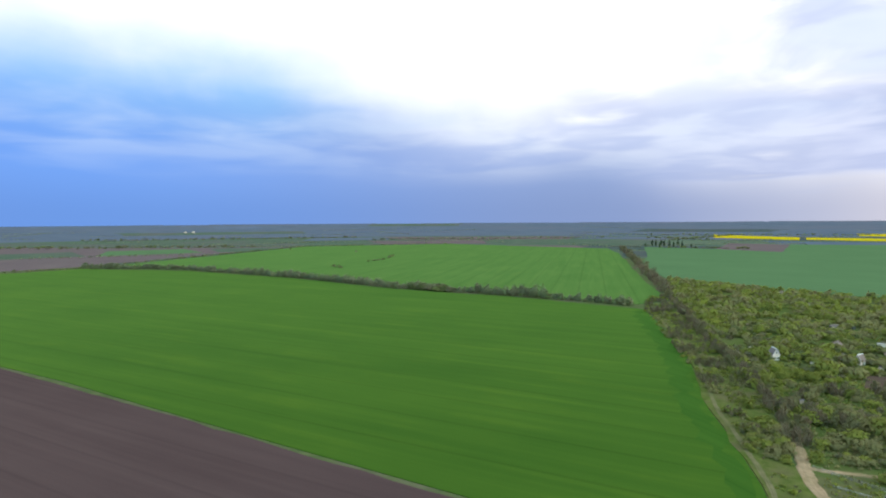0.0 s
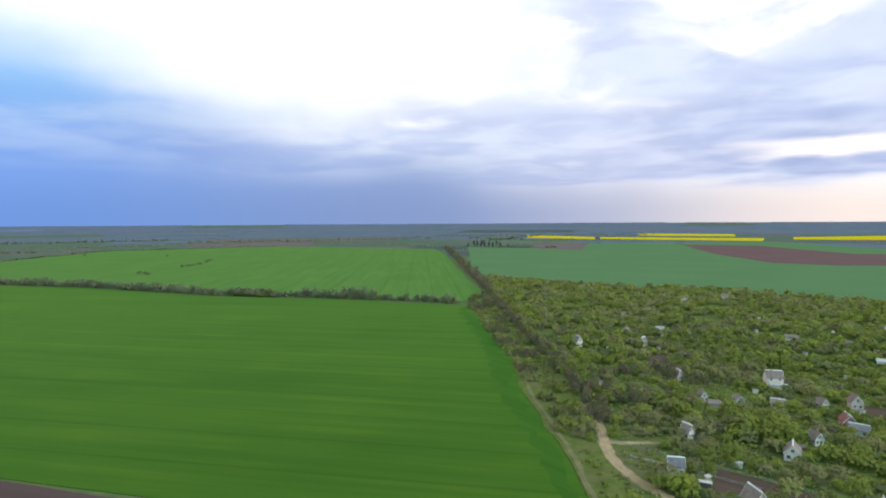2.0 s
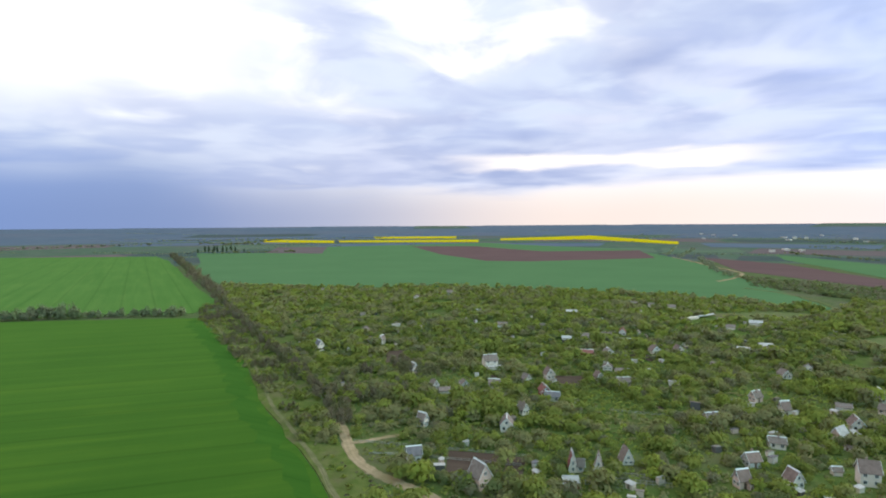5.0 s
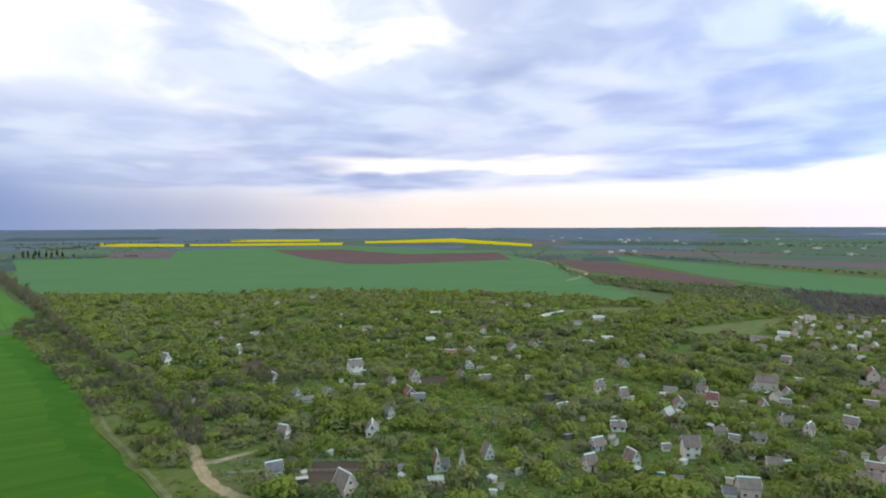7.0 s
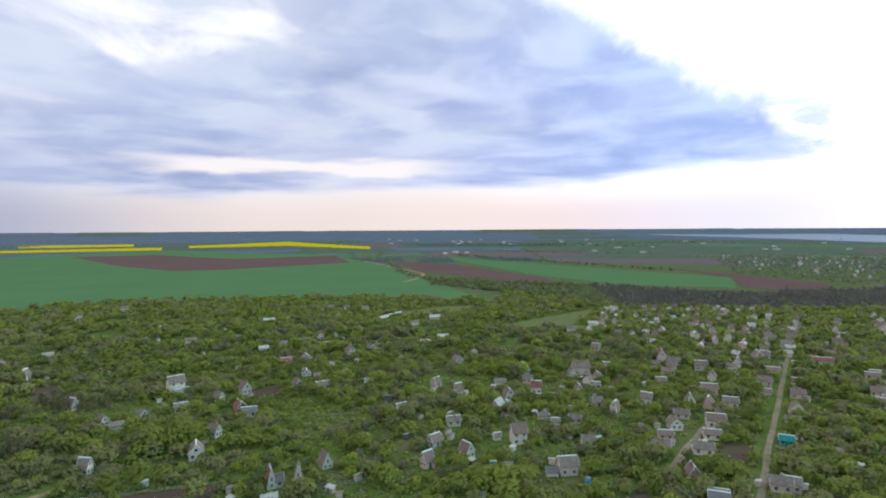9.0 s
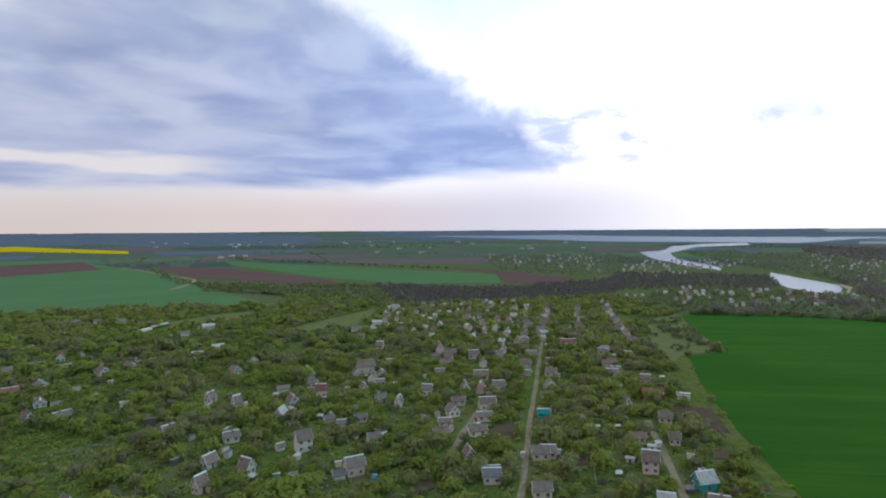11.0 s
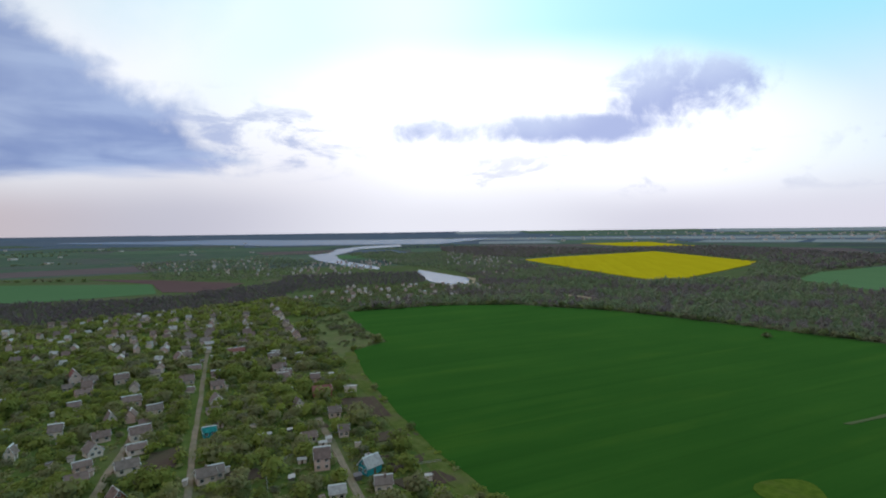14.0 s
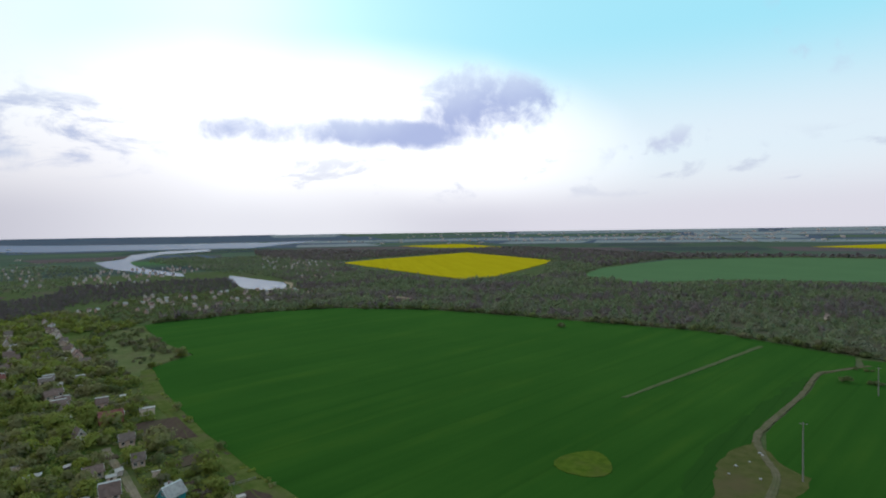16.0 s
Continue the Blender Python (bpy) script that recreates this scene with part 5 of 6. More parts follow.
fence("low pale fence beside the garden road", [(116.8, 164.0), (124.3, 154.9)], 1.6, 0.8, CONCRETE)
fence("weathered wooden garden fence", [(133.4, 155.1), (153.6, 122.6)])
fence("weathered wooden fence along the turning", [(119, 176.5), (131, 158.5)])
fence("pale wooden pergola fence", [(149.2, 98.5), (155.3, 87.4)], 1.5, 2.0)
fence("pale wire fence along the plots", [(190, -60), (205, -92)])
fence("weathered wooden garden fence", [(215, 128), (232, 96)])
fence("pale posts of a vine trellis", [(157.5, 93.0), (166.0, 79.5)], 1.6, 1.9)
fence("pale posts of a vine trellis", [(161.0, 95.5), (169.5, 82.0)], 1.6, 1.9)
fence("weathered wooden garden fence", [(128.5, 147.5), (146.0, 120.5)], 2.4, 1.2)
fence("weathered wooden garden fence", [(196.0, -60.0), (236.0, -73.0)], 2.6, 1.3)
fence("pale wire fence along the plots", [(170.0, -52.0), (186.0, -57.5)], 2.0, 1.2, CONCRETE)
fence("weathered fence beside dug plots", [(165, -88), (158, -106)], 2.0, 1.1)


def free(x, y, room):
    return all(math.hypot(x - a, y - b) > r + room for a, b, r in SITES)


# small huts, bins and glass frames scattered over the plots
bits = random.Random(77)
zone = [(140, 190), (200, 400), (300, 560), (480, 400), (560, 180), (440, 20), (580, -20), (560, -210), (330, -150), (210, -112), (150, -85), (110, -20), (110, 90)]
HOMES = [(a, b) for a, b, r in SITES if a < 620]
left = 230
while left:
    if bits.random() < 0.6:
        a, b = bits.choice(HOMES)
        x, y = a + bits.uniform(-11, 11), b + bits.uniform(-11, 11)
    else:
        x, y = bits.uniform(100, 580), bits.uniform(-210, 560)
    if inside(x, y, zone) and free(x, y, 2.0):
        shed(round(x, 1), round(y, 1), bits.uniform(1.3, 2.8), bits.uniform(1.1, 2.0), bits.uniform(1.5, 2.3), bits.choice((70, -20)) + bits.uniform(-8, 8),
             bits.choice((WHITE_WALL, BEIGE_WALL, DARK_BOARDS, BLUE_WALL)), bits.choice((WHITE_TIN, SLATE, WHITE_TIN, LILAC_TIN)))
        left -= 1
left = 34
while left:
    x, y, a = bits.uniform(140, 420), bits.uniform(-130, 200), radians(bits.choice((-17, 30)))
    w, d = bits.uniform(2.5, 5), bits.uniform(4, 8)
    if inside(x, y, zone) and free(x, y, d * 0.7):
        plot("small dug vegetable bed among trees", [(x + p * w * math.cos(a) - q * d * math.sin(a), y + p * w * math.sin(a) + q * d * math.cos(a)) for p, q in ((-0.5, -0.5), (0.5, -0.5), (0.5, 0.5), (-0.5, 0.5))])
        left -= 1
CLEAR[4:4] = PLOTS[11:]


def long_wall(x0, y0, x1, y1):
    length = math.hypot(x1 - x0, y1 - y0)
    barn = tagged(new("long_shed"), "long low whitish shed among trees", "shed")
    part("walls", boxes((0, length, -1.5, 1.5, -0.2, 1.9)), WHITE_WALL, barn)
    part("roof", prism([(-1.9, 1.8), (0, 2.5), (1.9, 1.8), (1.9, 1.92), (0, 2.62), (-1.9, 1.92)], -0.3, length + 0.3), WHITE_TIN, barn)
    barn.children[1].matrix_local = pose(0, 0, 0, 0, 0, -90)
    barn.matrix_basis = pose(x0, y0, 0, 0, 0, math.degrees(math.atan2(y1 - y0, x1 - x0)))
    SITES.append(((x0 + x1) / 2, (y0 + y1) / 2, length / 2))


long_wall(473, 195, 468, 176)


def utility_pole(x, y, tall):
    """A concrete mast with a cross-arm and three insulators."""
    mast = tagged(new("utility_pole"), "pale concrete power pole with a crossarm", "utility pole")
    bm = bmesh.new()
    bmesh.ops.create_cone(bm, cap_ends=True, segments=10, radius1=0.24, radius2=0.14, depth=tall, matrix=Matrix.Translation((0, 0, tall / 2)))
    part("post", bm, POST, mast)
    part("crossarm", boxes((-1.1, 1.1, -0.07, 0.07, tall - 0.7, tall - 0.55)), POST, mast)
    for dx in (-1.0, 0.0, 1.0):
        bm = bmesh.new()
        bmesh.ops.create_cone(bm, cap_ends=True, segments=8, radius1=0.07, radius2=0.05, depth=0.25, matrix=Matrix.Translation((dx, 0, tall - 0.42 if dx else tall + 0.12)))
        part("insulator", bm, GLASS, mast)
    mast.matrix_basis = pose(x, y, 0.2, 0, 0, 15)


utility_pole(15.9, -188.1, 18.0)
utility_pole(-12.5, -303.0, 13.0)


def water_tank(x, y):
    tank = tagged(new("water_tank"), "small blue water tank on a stand", "tank")
    bm = bmesh.new()
    bmesh.ops.create_cone(bm, cap_ends=True, segments=16, radius1=0.9, radius2=0.9, depth=1.8, matrix=Matrix.Translation((0, 0, 2.0)))
    bmesh.ops.create_cone(bm, cap_ends=True, segments=16, radius1=0.9, radius2=0.2, depth=0.35, matrix=Matrix.Translation((0, 0, 3.07)))
    part("barrel", bm, BLUE_TANK, tank)
    for sx in (-0.6, 0.6):
        for sy in (-0.6, 0.6):
            part("leg", boxes((sx - 0.06, sx + 0.06, sy - 0.06, sy + 0.06, -0.1, 1.12)), POST, tank)
    tank.matrix_basis = pose(x, y, 0)
    SITES.append((x, y, 1.5))


water_tank(181.2, 13.8)


def stone(x, y, size, seed):
    """A pale boulder, lumpy and half sunk in the ground."""
    rng = random.Random(seed)
    bm = bmesh.new()
    bmesh.ops.create_icosphere(bm, subdivisions=2, radius=size)
    for v in bm.verts:
        v.co *= 1 + 0.35 * noise.noise(v.co / size * 1.3 + Vector((seed, 0, 0)))
        v.co.z *= 0.6
    me = bpy.data.meshes.new("stone")
    bm.to_mesh(me)
    bm.free()
    me.materials.append(CONCRETE)
    ob = tagged(new("stone", me), "pale rough stone on the worn field patch", "stone", "stones")
    ob.matrix_basis = pose(x, y, 0.45, 0, 0, rng.uniform(0, 360))


for k, (x, y, size) in enumerate(((33.6, -190.5, 0.55), (27.8, -205.4, 0.6), (27.0, -203.8, 0.5), (26.5, -183.6, 0.45), (34.9, -183.0, 0.4), (30.2, -196.0, 0.35))):
    stone(x, y, size, k)
dacha(-1.3, -508.0, 3.4, 4.2, 6.4, 8.4, 20, WHITE_WALL, SLATE)

# ---------------------------------------------------------------- trees
def quads(centres, out, size, slim, rng):
    """Leaf clumps: small tilted four-sided faces round the centres, facing roughly outwards."""
    n = len(centres)
    normal = out + np.array([0, 0, 0.4]) + rng.normal(0, 0.42, (n, 3))
    normal /= np.linalg.norm(normal, axis=1, keepdims=True)
    side = np.cross(normal, rng.normal(0, 1, (n, 3)))
    side /= np.linalg.norm(side, axis=1, keepdims=True) + 1e-9
    along = np.cross(normal, side)
    s = size * rng.uniform(0.55, 1.25, (n, 1))
    a, b = side * s * 0.5, along * s * 0.5 * slim
    lean = rng.uniform(-0.35, 0.35, (n, 1))
    return np.stack([centres - a - b * (1 + lean), centres + a * (0.8 + lean) - b, centres + a + b * (1 - lean), centres - a * (0.7 - lean) + b], 1)


def crown(seed, count, wide, low, top, leaf, lobes=7):
    """A lumpy crown of leaf clumps between two heights, with gaps and an uneven outline."""
    rng = np.random.default_rng(seed)
    mid, half = (low + top) / 2, (top - low) / 2
    at = rng.normal(0, 1, (lobes, 3))
    at /= np.linalg.norm(at, axis=1, keepdims=True)
    at *= rng.uniform(0.35, 0.62, (lobes, 1)) * np.array([wide, wide, half])
    radius = rng.uniform(0.42, 0.66, lobes)
    pick = rng.integers(0, lobes, count)
    way = rng.normal(0, 1, (count, 3))
    way[:, 2] = np.abs(way[:, 2]) * 1.1 - 0.45
    way /= np.linalg.norm(way, axis=1, keepdims=True)
    c = at[pick] + way * radius[pick][:, None] * np.array([wide, wide, half]) * rng.uniform(0.5, 1.14, (count, 1)) ** 0.8
    c[:, 2] += mid
    c[:, 2] = np.maximum(c[:, 2], 0.25)
    return quads(c, way, leaf, 0.8, rng)


def twigs(seed, count, wide, low, top, leaf):
    """A bare crown: slender upward twigs that fan out from the limbs."""
    rng = np.random.default_rng(seed)
    z = rng.uniform(0, 1, count)
    a = rng.uniform(0, math.tau, count)
    r = wide * np.sqrt(rng.uniform(0.02, 1, count)) * (0.35 + 0.65 * np.sin(np.pi * (0.15 + 0.8 * z)))
    c = np.stack([r * np.cos(a), r * np.sin(a), low + (top - low) * z], 1)
    up = np.stack([0.5 * np.cos(a), 0.5 * np.sin(a), np.full(count, 1.0)], 1) + rng.normal(0, 0.35, (count, 3))
    up /= np.linalg.norm(up, axis=1, keepdims=True)
    side = np.cross(up, rng.normal(0, 1, (count, 3)))
    side /= np.linalg.norm(side, axis=1, keepdims=True)
    l, w = leaf * rng.uniform(0.6, 1.3, (count, 1)), leaf * 0.16 * rng.uniform(0.6, 1.5, (count, 1))
    return np.stack([c - up * l - side * w, c - up * l + side * w, c + up * l + side * w * 0.4, c + up * l - side * w * 0.4], 1)


def stem(tall, thick):
    """Four upright faces for a trunk inside a joined wood."""
    p = np.array([(thick, thick), (-thick, thick), (-thick, -thick), (thick, -thick)])
    return np.array([[(*p[i], -0.2), (*p[(i + 1) % 4], -0.2), (*p[(i + 1) % 4] * 0.5, tall), (*p[i] * 0.5, tall)] for i in range(4)])


def facing(q):
    """Turns the faces of one tree outwards and gives their corners the soft normals of a round crown."""
    top = q[..., 2].max()
    away = q - np.array([0, 0, top * 0.3])
    away /= np.linalg.norm(away, axis=2, keepdims=True) + 1e-9
    face = np.cross(q[:, 1] - q[:, 0], q[:, 2] - q[:, 0])
    face /= np.linalg.norm(face, axis=1, keepdims=True) + 1e-9
    turn = (face * away.mean(1)).sum(1) < 0
    q = np.where(turn[:, None, None], q[:, ::-1], q)
    away = np.where(turn[:, None, None], away[:, ::-1], away)
    face = np.where(turn[:, None], -face, face)
    soft = away * 0.75 + face[:, None] * 0.35 + np.array([0, 0, 0.9])
    return q, soft / np.linalg.norm(soft, axis=2, keepdims=True)


def quad_mesh(name, q, mat, normals=None, tone=None):
    if normals is None:
        q, normals = facing(q)
    me = bpy.data.meshes.new(name)
    n = len(q)
    me.vertices.add(n * 4), me.loops.add(n * 4), me.polygons.add(n)
    me.vertices.foreach_set("co", np.ascontiguousarray(q, dtype=np.float32).ravel())
    me.loops.foreach_set("vertex_index", np.arange(n * 4, dtype=np.int32))
    me.polygons.foreach_set("loop_start", np.arange(0, n * 4, 4, dtype=np.int32))
    me.update(calc_edges=True)
    own = me.attributes.new("custom_normal", "FLOAT_VECTOR", "POINT")
    own.data.foreach_set("vector", np.ascontiguousarray(normals, dtype=np.float32).ravel())
    if tone is not None:
        me.attributes.new("tone", "FLOAT", "POINT").data.foreach_set("value", np.repeat(tone, 4).astype(np.float32))
    me.materials.append(mat)
    return me


def within(points, outline):
    x, y = points[:, 0], points[:, 1]
    hit = np.zeros(len(points), bool)
    for (x1, y1), (x2, y2) in zip(outline, outline[1:] + outline[:1]):
        cross = ((y1 > y) != (y2 > y)) & (x < (x2 - x1) * (y - y1) / ((y2 - y1) or 1e-9) + x1)
        hit ^= cross
    return hit


def scatter(outline, gap, seed, jitter=0.48):
    rng = np.random.default_rng(seed)
    xs, ys = [p[0] for p in outline], [p[1] for p in outline]
    gx, gy = np.meshgrid(np.arange(min(xs), max(xs), gap), np.arange(min(ys), max(ys), gap))
    p = np.stack([gx.ravel(), gy.ravel()], 1)
    p += rng.uniform(-jitter, jitter, p.shape) * gap
    return p[within(p, outline)]


def along(points, gap, width, seed):
    """Places beside a line."""
    rng = np.random.default_rng(seed)
    out = []
    for (x0, y0), (x1, y1) in zip(points, points[1:]):
        n = max(1, int(math.hypot(x1 - x0, y1 - y0) / gap))
        f = (np.arange(n) + rng.uniform(0, 1, n)) / n
        out.append(np.stack([x0 + (x1 - x0) * f, y0 + (y1 - y0) * f], 1) + rng.normal(0, width / 2, (n, 2)))
    return np.concatenate(out)


def wood(name, label, places, kinds, mat, seed, sizes=(0.7, 1.45), category="trees"):
    """Many trees joined into one mesh: each is a turned and scaled copy of one of the kinds."""
    rng = np.random.default_rng(seed)
    out, bent, tone = [], [], []
    pick = rng.integers(0, len(kinds), len(places))
    for k, kind in enumerate(kinds):
        kind, soft = facing(kind)
        here = places[pick == k]
        m = len(here)
        if not m:
            continue
        a, s = rng.uniform(0, math.tau, m), rng.uniform(*sizes, m) * np.array([1.0 + 0.45 * noise.noise(Vector((x / 38, y / 38, 2.0))) for x, y in here])
        c, n = np.cos(a)[:, None, None], np.sin(a)[:, None, None]
        sz = s[:, None, None]
        q = np.empty((m, *kind.shape))
        q[..., 0] = (kind[..., 0] * c - kind[..., 1] * n) * sz + here[:, 0, None, None]
        q[..., 1] = (kind[..., 0] * n + kind[..., 1] * c) * sz + here[:, 1, None, None]
        up = rng.uniform(0.8, 1.15, (m, 1, 1))
        far = np.maximum(np.hypot(here[:, 0], here[:, 1]) - 1500, 0)
        q[..., 2] = kind[..., 2] * sz * up + (5.5e-6 * far ** 2)[:, None, None]
        out.append(q.reshape(-1, 4, 3))
        tone.append(np.repeat(rng.uniform(0, 1, m), len(kind)))
        r = np.empty(q.shape)
        r[..., 0], r[..., 1], r[..., 2] = soft[..., 0] * c - soft[..., 1] * n, soft[..., 0] * n + soft[..., 1] * c, soft[..., 2]
        bent.append(r.reshape(-1, 4, 3))
    return tagged(new(name, quad_mesh(name, np.concatenate(out), mat, np.concatenate(bent), np.concatenate(tone))), label, category, kind="stuff")


LANES = [[(137, -19), (186, -34), (225, -46), (280, -64), (362, -90), (438, -115), (525, -145)], [(187, -6), (199, -11), (222, -20), (246, -29), (265, -35)], [(225, -95), (216, -92), (195, -86), (161, -75), (137, -67)],
         [(126, 197), (117, 179), (110.6, 162), (109, 150), (110, 137), (111, 126), (110, 100)], [(117, 177), (127, 172), (137, 169)]]


def thinned(p, lanes=True, room=0.9, toward=1.2, clear=True):
    """Leaves out places on houses, plots and lanes."""
    ok = np.ones(len(p), bool)
    for x, y, r in SITES:
        l = math.hypot(x, y)
        for back in (0.0, toward, toward * 2.6):
            ok &= np.hypot(p[:, 0] - x * (1 - back / l), p[:, 1] - y * (1 - back / l)) > r + room
    for outline in CLEAR if clear else PLOTS + CLEAR[:1] + CLEAR[2:4] + CLEAR[-1:]:
        ok &= ~within(p, outline)
    if lanes:
        for line in LANES:
            for (x0, y0), (x1, y1) in zip(line, line[1:]):
                d = np.array([x1 - x0, y1 - y0])
                f = np.clip(((p - (x0, y0)) @ d) / (d @ d), 0, 1)
                ok &= np.hypot(*(p - (x0, y0) - f[:, None] * d).T) > 2.9
    return p[ok]


def patchy(p, scale, cut, seed=0.0):
    return p[np.array([noise.noise(Vector((x / scale, y / scale, seed))) for x, y in p]) > cut]


# single fruit trees and bushes of the nearest gardens
def trunk_mesh(seed, tall):
    rng = random.Random(seed)
    bm = bmesh.new()
    def limb(a, b, r0, r1):
        axis = (b - a).normalized()
        u = axis.orthogonal().normalized()
        v = axis.cross(u)
        ring = [[bm.verts.new(p + (u * math.cos(math.tau * k / 6) + v * math.sin(math.tau * k / 6)) * r) for k in range(6)] for p, r in ((a, r0), (b, r1))]
        for k in range(6):
            bm.faces.new((ring[0][k], ring[0][(k + 1) % 6], ring[1][(k + 1) % 6], ring[1][k]))
    fork = Vector((rng.uniform(-0.1, 0.1), rng.uniform(-0.1, 0.1), tall * 0.32))
    limb(Vector((0, 0, -0.2)), fork, 0.16, 0.11)
    for k in range(5):
        a = math.tau * k / 5 + rng.uniform(-0.4, 0.4)
        limb(fork, fork + Vector((math.cos(a) * tall * 0.28, math.sin(a) * tall * 0.28, tall * rng.uniform(0.3, 0.5))), 0.08, 0.03)
    me = bpy.data.meshes.new("trunk")
    bm.to_mesh(me)
    bm.free()
    me.materials.append(BARK)
    return me


near = thinned(scatter(GARDENS, 4.8, 31))
near = patchy(patchy(near, 15.0, -0.24), 44.0, -0.42, 7.0)
order = np.argsort(np.hypot(near[:, 0], near[:, 1]))
single, rest = near[order[:300]], near[order[300:]]
models = []
for k in range(8):
    tall, wide = (4.6, 2.7) if k % 2 else (3.6, 2.5)
    tree = tagged(new("fruit_tree"), ("leafy green garden fruit tree in spring leaf", "rounded yellow-green fruit tree in spring leaf")[k % 2], "tree", "garden trees")
    for name, me in (("trunk", trunk_mesh(k, tall)), ("crown", quad_mesh("crown", crown(100 + k, 540, wide, 0.2, tall, 0.45, 11), LEAF if k % 4 else LEAF_DARK))):
        ob = new(name, me)
        ob.parent = tree
    models.append(tree)
rng = random.Random(41)
for k, (x, y) in enumerate(single):
    s = rng.uniform(0.7, 1.2)
    m = pose(x, y, 0, 0, 0, rng.uniform(0, 360))
    if k < len(models):
        models[k].matrix_basis = m
    else:
        copy_thing(models[k % len(models)], m @ Matrix.Diagonal((s, s, s * rng.uniform(0.85, 1.1), 1)))

dist = np.hypot(rest[:, 0], rest[:, 1])
FINE = [crown(200 + k, 196, 2.7, 0.1, 4.0 if k % 2 else 3.0, 0.63, 10) for k in range(8)]
MIDDLE = [crown(300 + k, 96, 2.9, 0.2, 4.0 if k % 2 else 3.1, 0.92, 9) for k in range(8)]
COARSE = [crown(400 + k, 29, 3.2, 0.3, 4.3, 1.65, 6) for k in range(6)]
sel = np.random.default_rng(9).random(len(rest)) < 0.24
near_half, mid_half, far_half = dist < 340, (dist >= 340) & (dist < 470), dist >= 470
wood("orchard", "dense green orchard trees between garden houses", rest[near_half & ~sel], FINE, LEAF, 1, (0.55, 1.65))
wood("orchard_bushes", "dull olive bushes between the garden houses", rest[near_half & sel], FINE, LEAF_DARK, 2, (0.6, 1.15))
wood("orchard_middle", "green orchard trees farther into the gardens", rest[mid_half & ~sel], MIDDLE, LEAF, 3, (0.55, 1.65))
wood("orchard_middle_bushes", "dull olive bushes farther into the gardens", rest[mid_half & sel], MIDDLE, LEAF_DARK, 4)
wood("orchard_far", "green orchard trees at the far gardens' edge", rest[far_half & (np.arange(len(rest)) % 4 > 0)], COARSE, LEAF, 5)
under = thinned(scatter(GARDENS, 3.1, 33), room=0.6, toward=0.8, clear=False)
under = under[np.hypot(under[:, 0], under[:, 1]) < 380]
wood("undergrowth", "low green shrubs and grass tufts between trees", under, [crown(500 + k, 10, 1.4, 0.0, 1.1, 0.75, 4) for k in range(5)], LEAF, 6, (0.7, 1.5), "shrubs")

# verge and lane beside the wheat
BARE_FINE = [np.concatenate([twigs(600 + k, 130, 2.2, 1.0, 6.2, 0.9), stem(4.0, 0.13)]) for k in range(6)]
lane = [(124, 192), (134, 211), (147, 253), (163, 315), (189, 415), (245, 608), (319, 880), (400, 1180), (509, 1584)]
wood("lane_trees", "row of bare brownish trees along the lane", along(lane[:6], 1.8, 3.6, 51), BARE_FINE, BARE, 7, (0.6, 1.0))
wood("lane_trees_far", "far row of bare brownish trees", along(lane[5:], 4.0, 7.0, 52), [np.concatenate([twigs(650 + k, 50, 3.0, 0.5, 8.0, 1.7), stem(5, 0.2)]) for k in range(4)], BARE, 8)
verge = [(181, 500), (147, 356), (134, 298), (122, 254), (114, 216), (108, 192), (120, 194), (131, 216), (145, 258), (160, 318), (184, 415), (235, 590), (215, 580)]
p = scatter(verge, 3.4, 53)
wood("verge_bushes", "budding bushes beside the field track", patchy(p, 14, -0.08), MIDDLE, LEAF, 9, (0.35, 0.85), "shrubs")
wood("verge_scrub", "bare scrub beside the field track", patchy(p, 22, 0.15, 3.0), BARE_FINE, BARE, 10, (0.4, 0.7), "shrubs")
tufts = scatter([(80, 78), (95, 100), (106, 150), (108, 190), (101, 170), (93, 140)], 2.3, 56)
wood("verge_tufts", "low dry tufts and shoots on the verge", patchy(tufts, 6, 0.1), MIDDLE, BARE, 63, (0.12, 0.3), "shrubs")
wood("verge_shoots", "low green shoots on the verge", patchy(tufts, 7, 0.05, 8.0), MIDDLE, LEAF, 64, (0.15, 0.5), "shrubs")
corner = [(104, 190), (116, 205), (128, 208), (120, 190), (113, 178)]
wood("corner_bushes", "bright green bushes where the road meets the lane", scatter(corner, 3.2, 54), FINE, LEAF, 11, (0.6, 1.1), "shrubs")
bank = [(150, 200), (205, 215), (240, 250), (175, 265), (140, 225)]
wood("bare_grove", "grove of dull bare trees behind the road", patchy(thinned(scatter(bank, 4.5, 55)), 16, 0.12, 5.0), BARE_FINE, BARE, 12, (0.7, 1.0))

# hedges and bushes of the fields
hedge = [(-640, 992), (-520, 975), (-430, 950), (-217, 812), (-58, 676), (70, 601), (178, 524)]
wood("field_hedge", "grey-green hedge between the wheat fields", along(hedge, 1.7, 4.0, 61), [np.concatenate([crown(700 + k, 50, 2.4, 0.2, 5.0, 1.1), twigs(720 + k, 40, 2.2, 1, 5.6, 1.1)]) for k in range(6)], HEDGE, 13, (0.7, 1.8), "hedge")
wood("hedge_clump", "taller dark clump of trees in the hedge", along([(-40, 664), (12, 634)], 2.2, 5.0, 62), MIDDLE, LEAF_DARK, 14, (1.4, 2.2))
wood("blossoming_bushes", "cream blossoming bushes in the hedge", along([(-62, 676), (-52, 668)], 1.8, 3.0, 63), MIDDLE, MEADOW, 15, (0.9, 1.4))
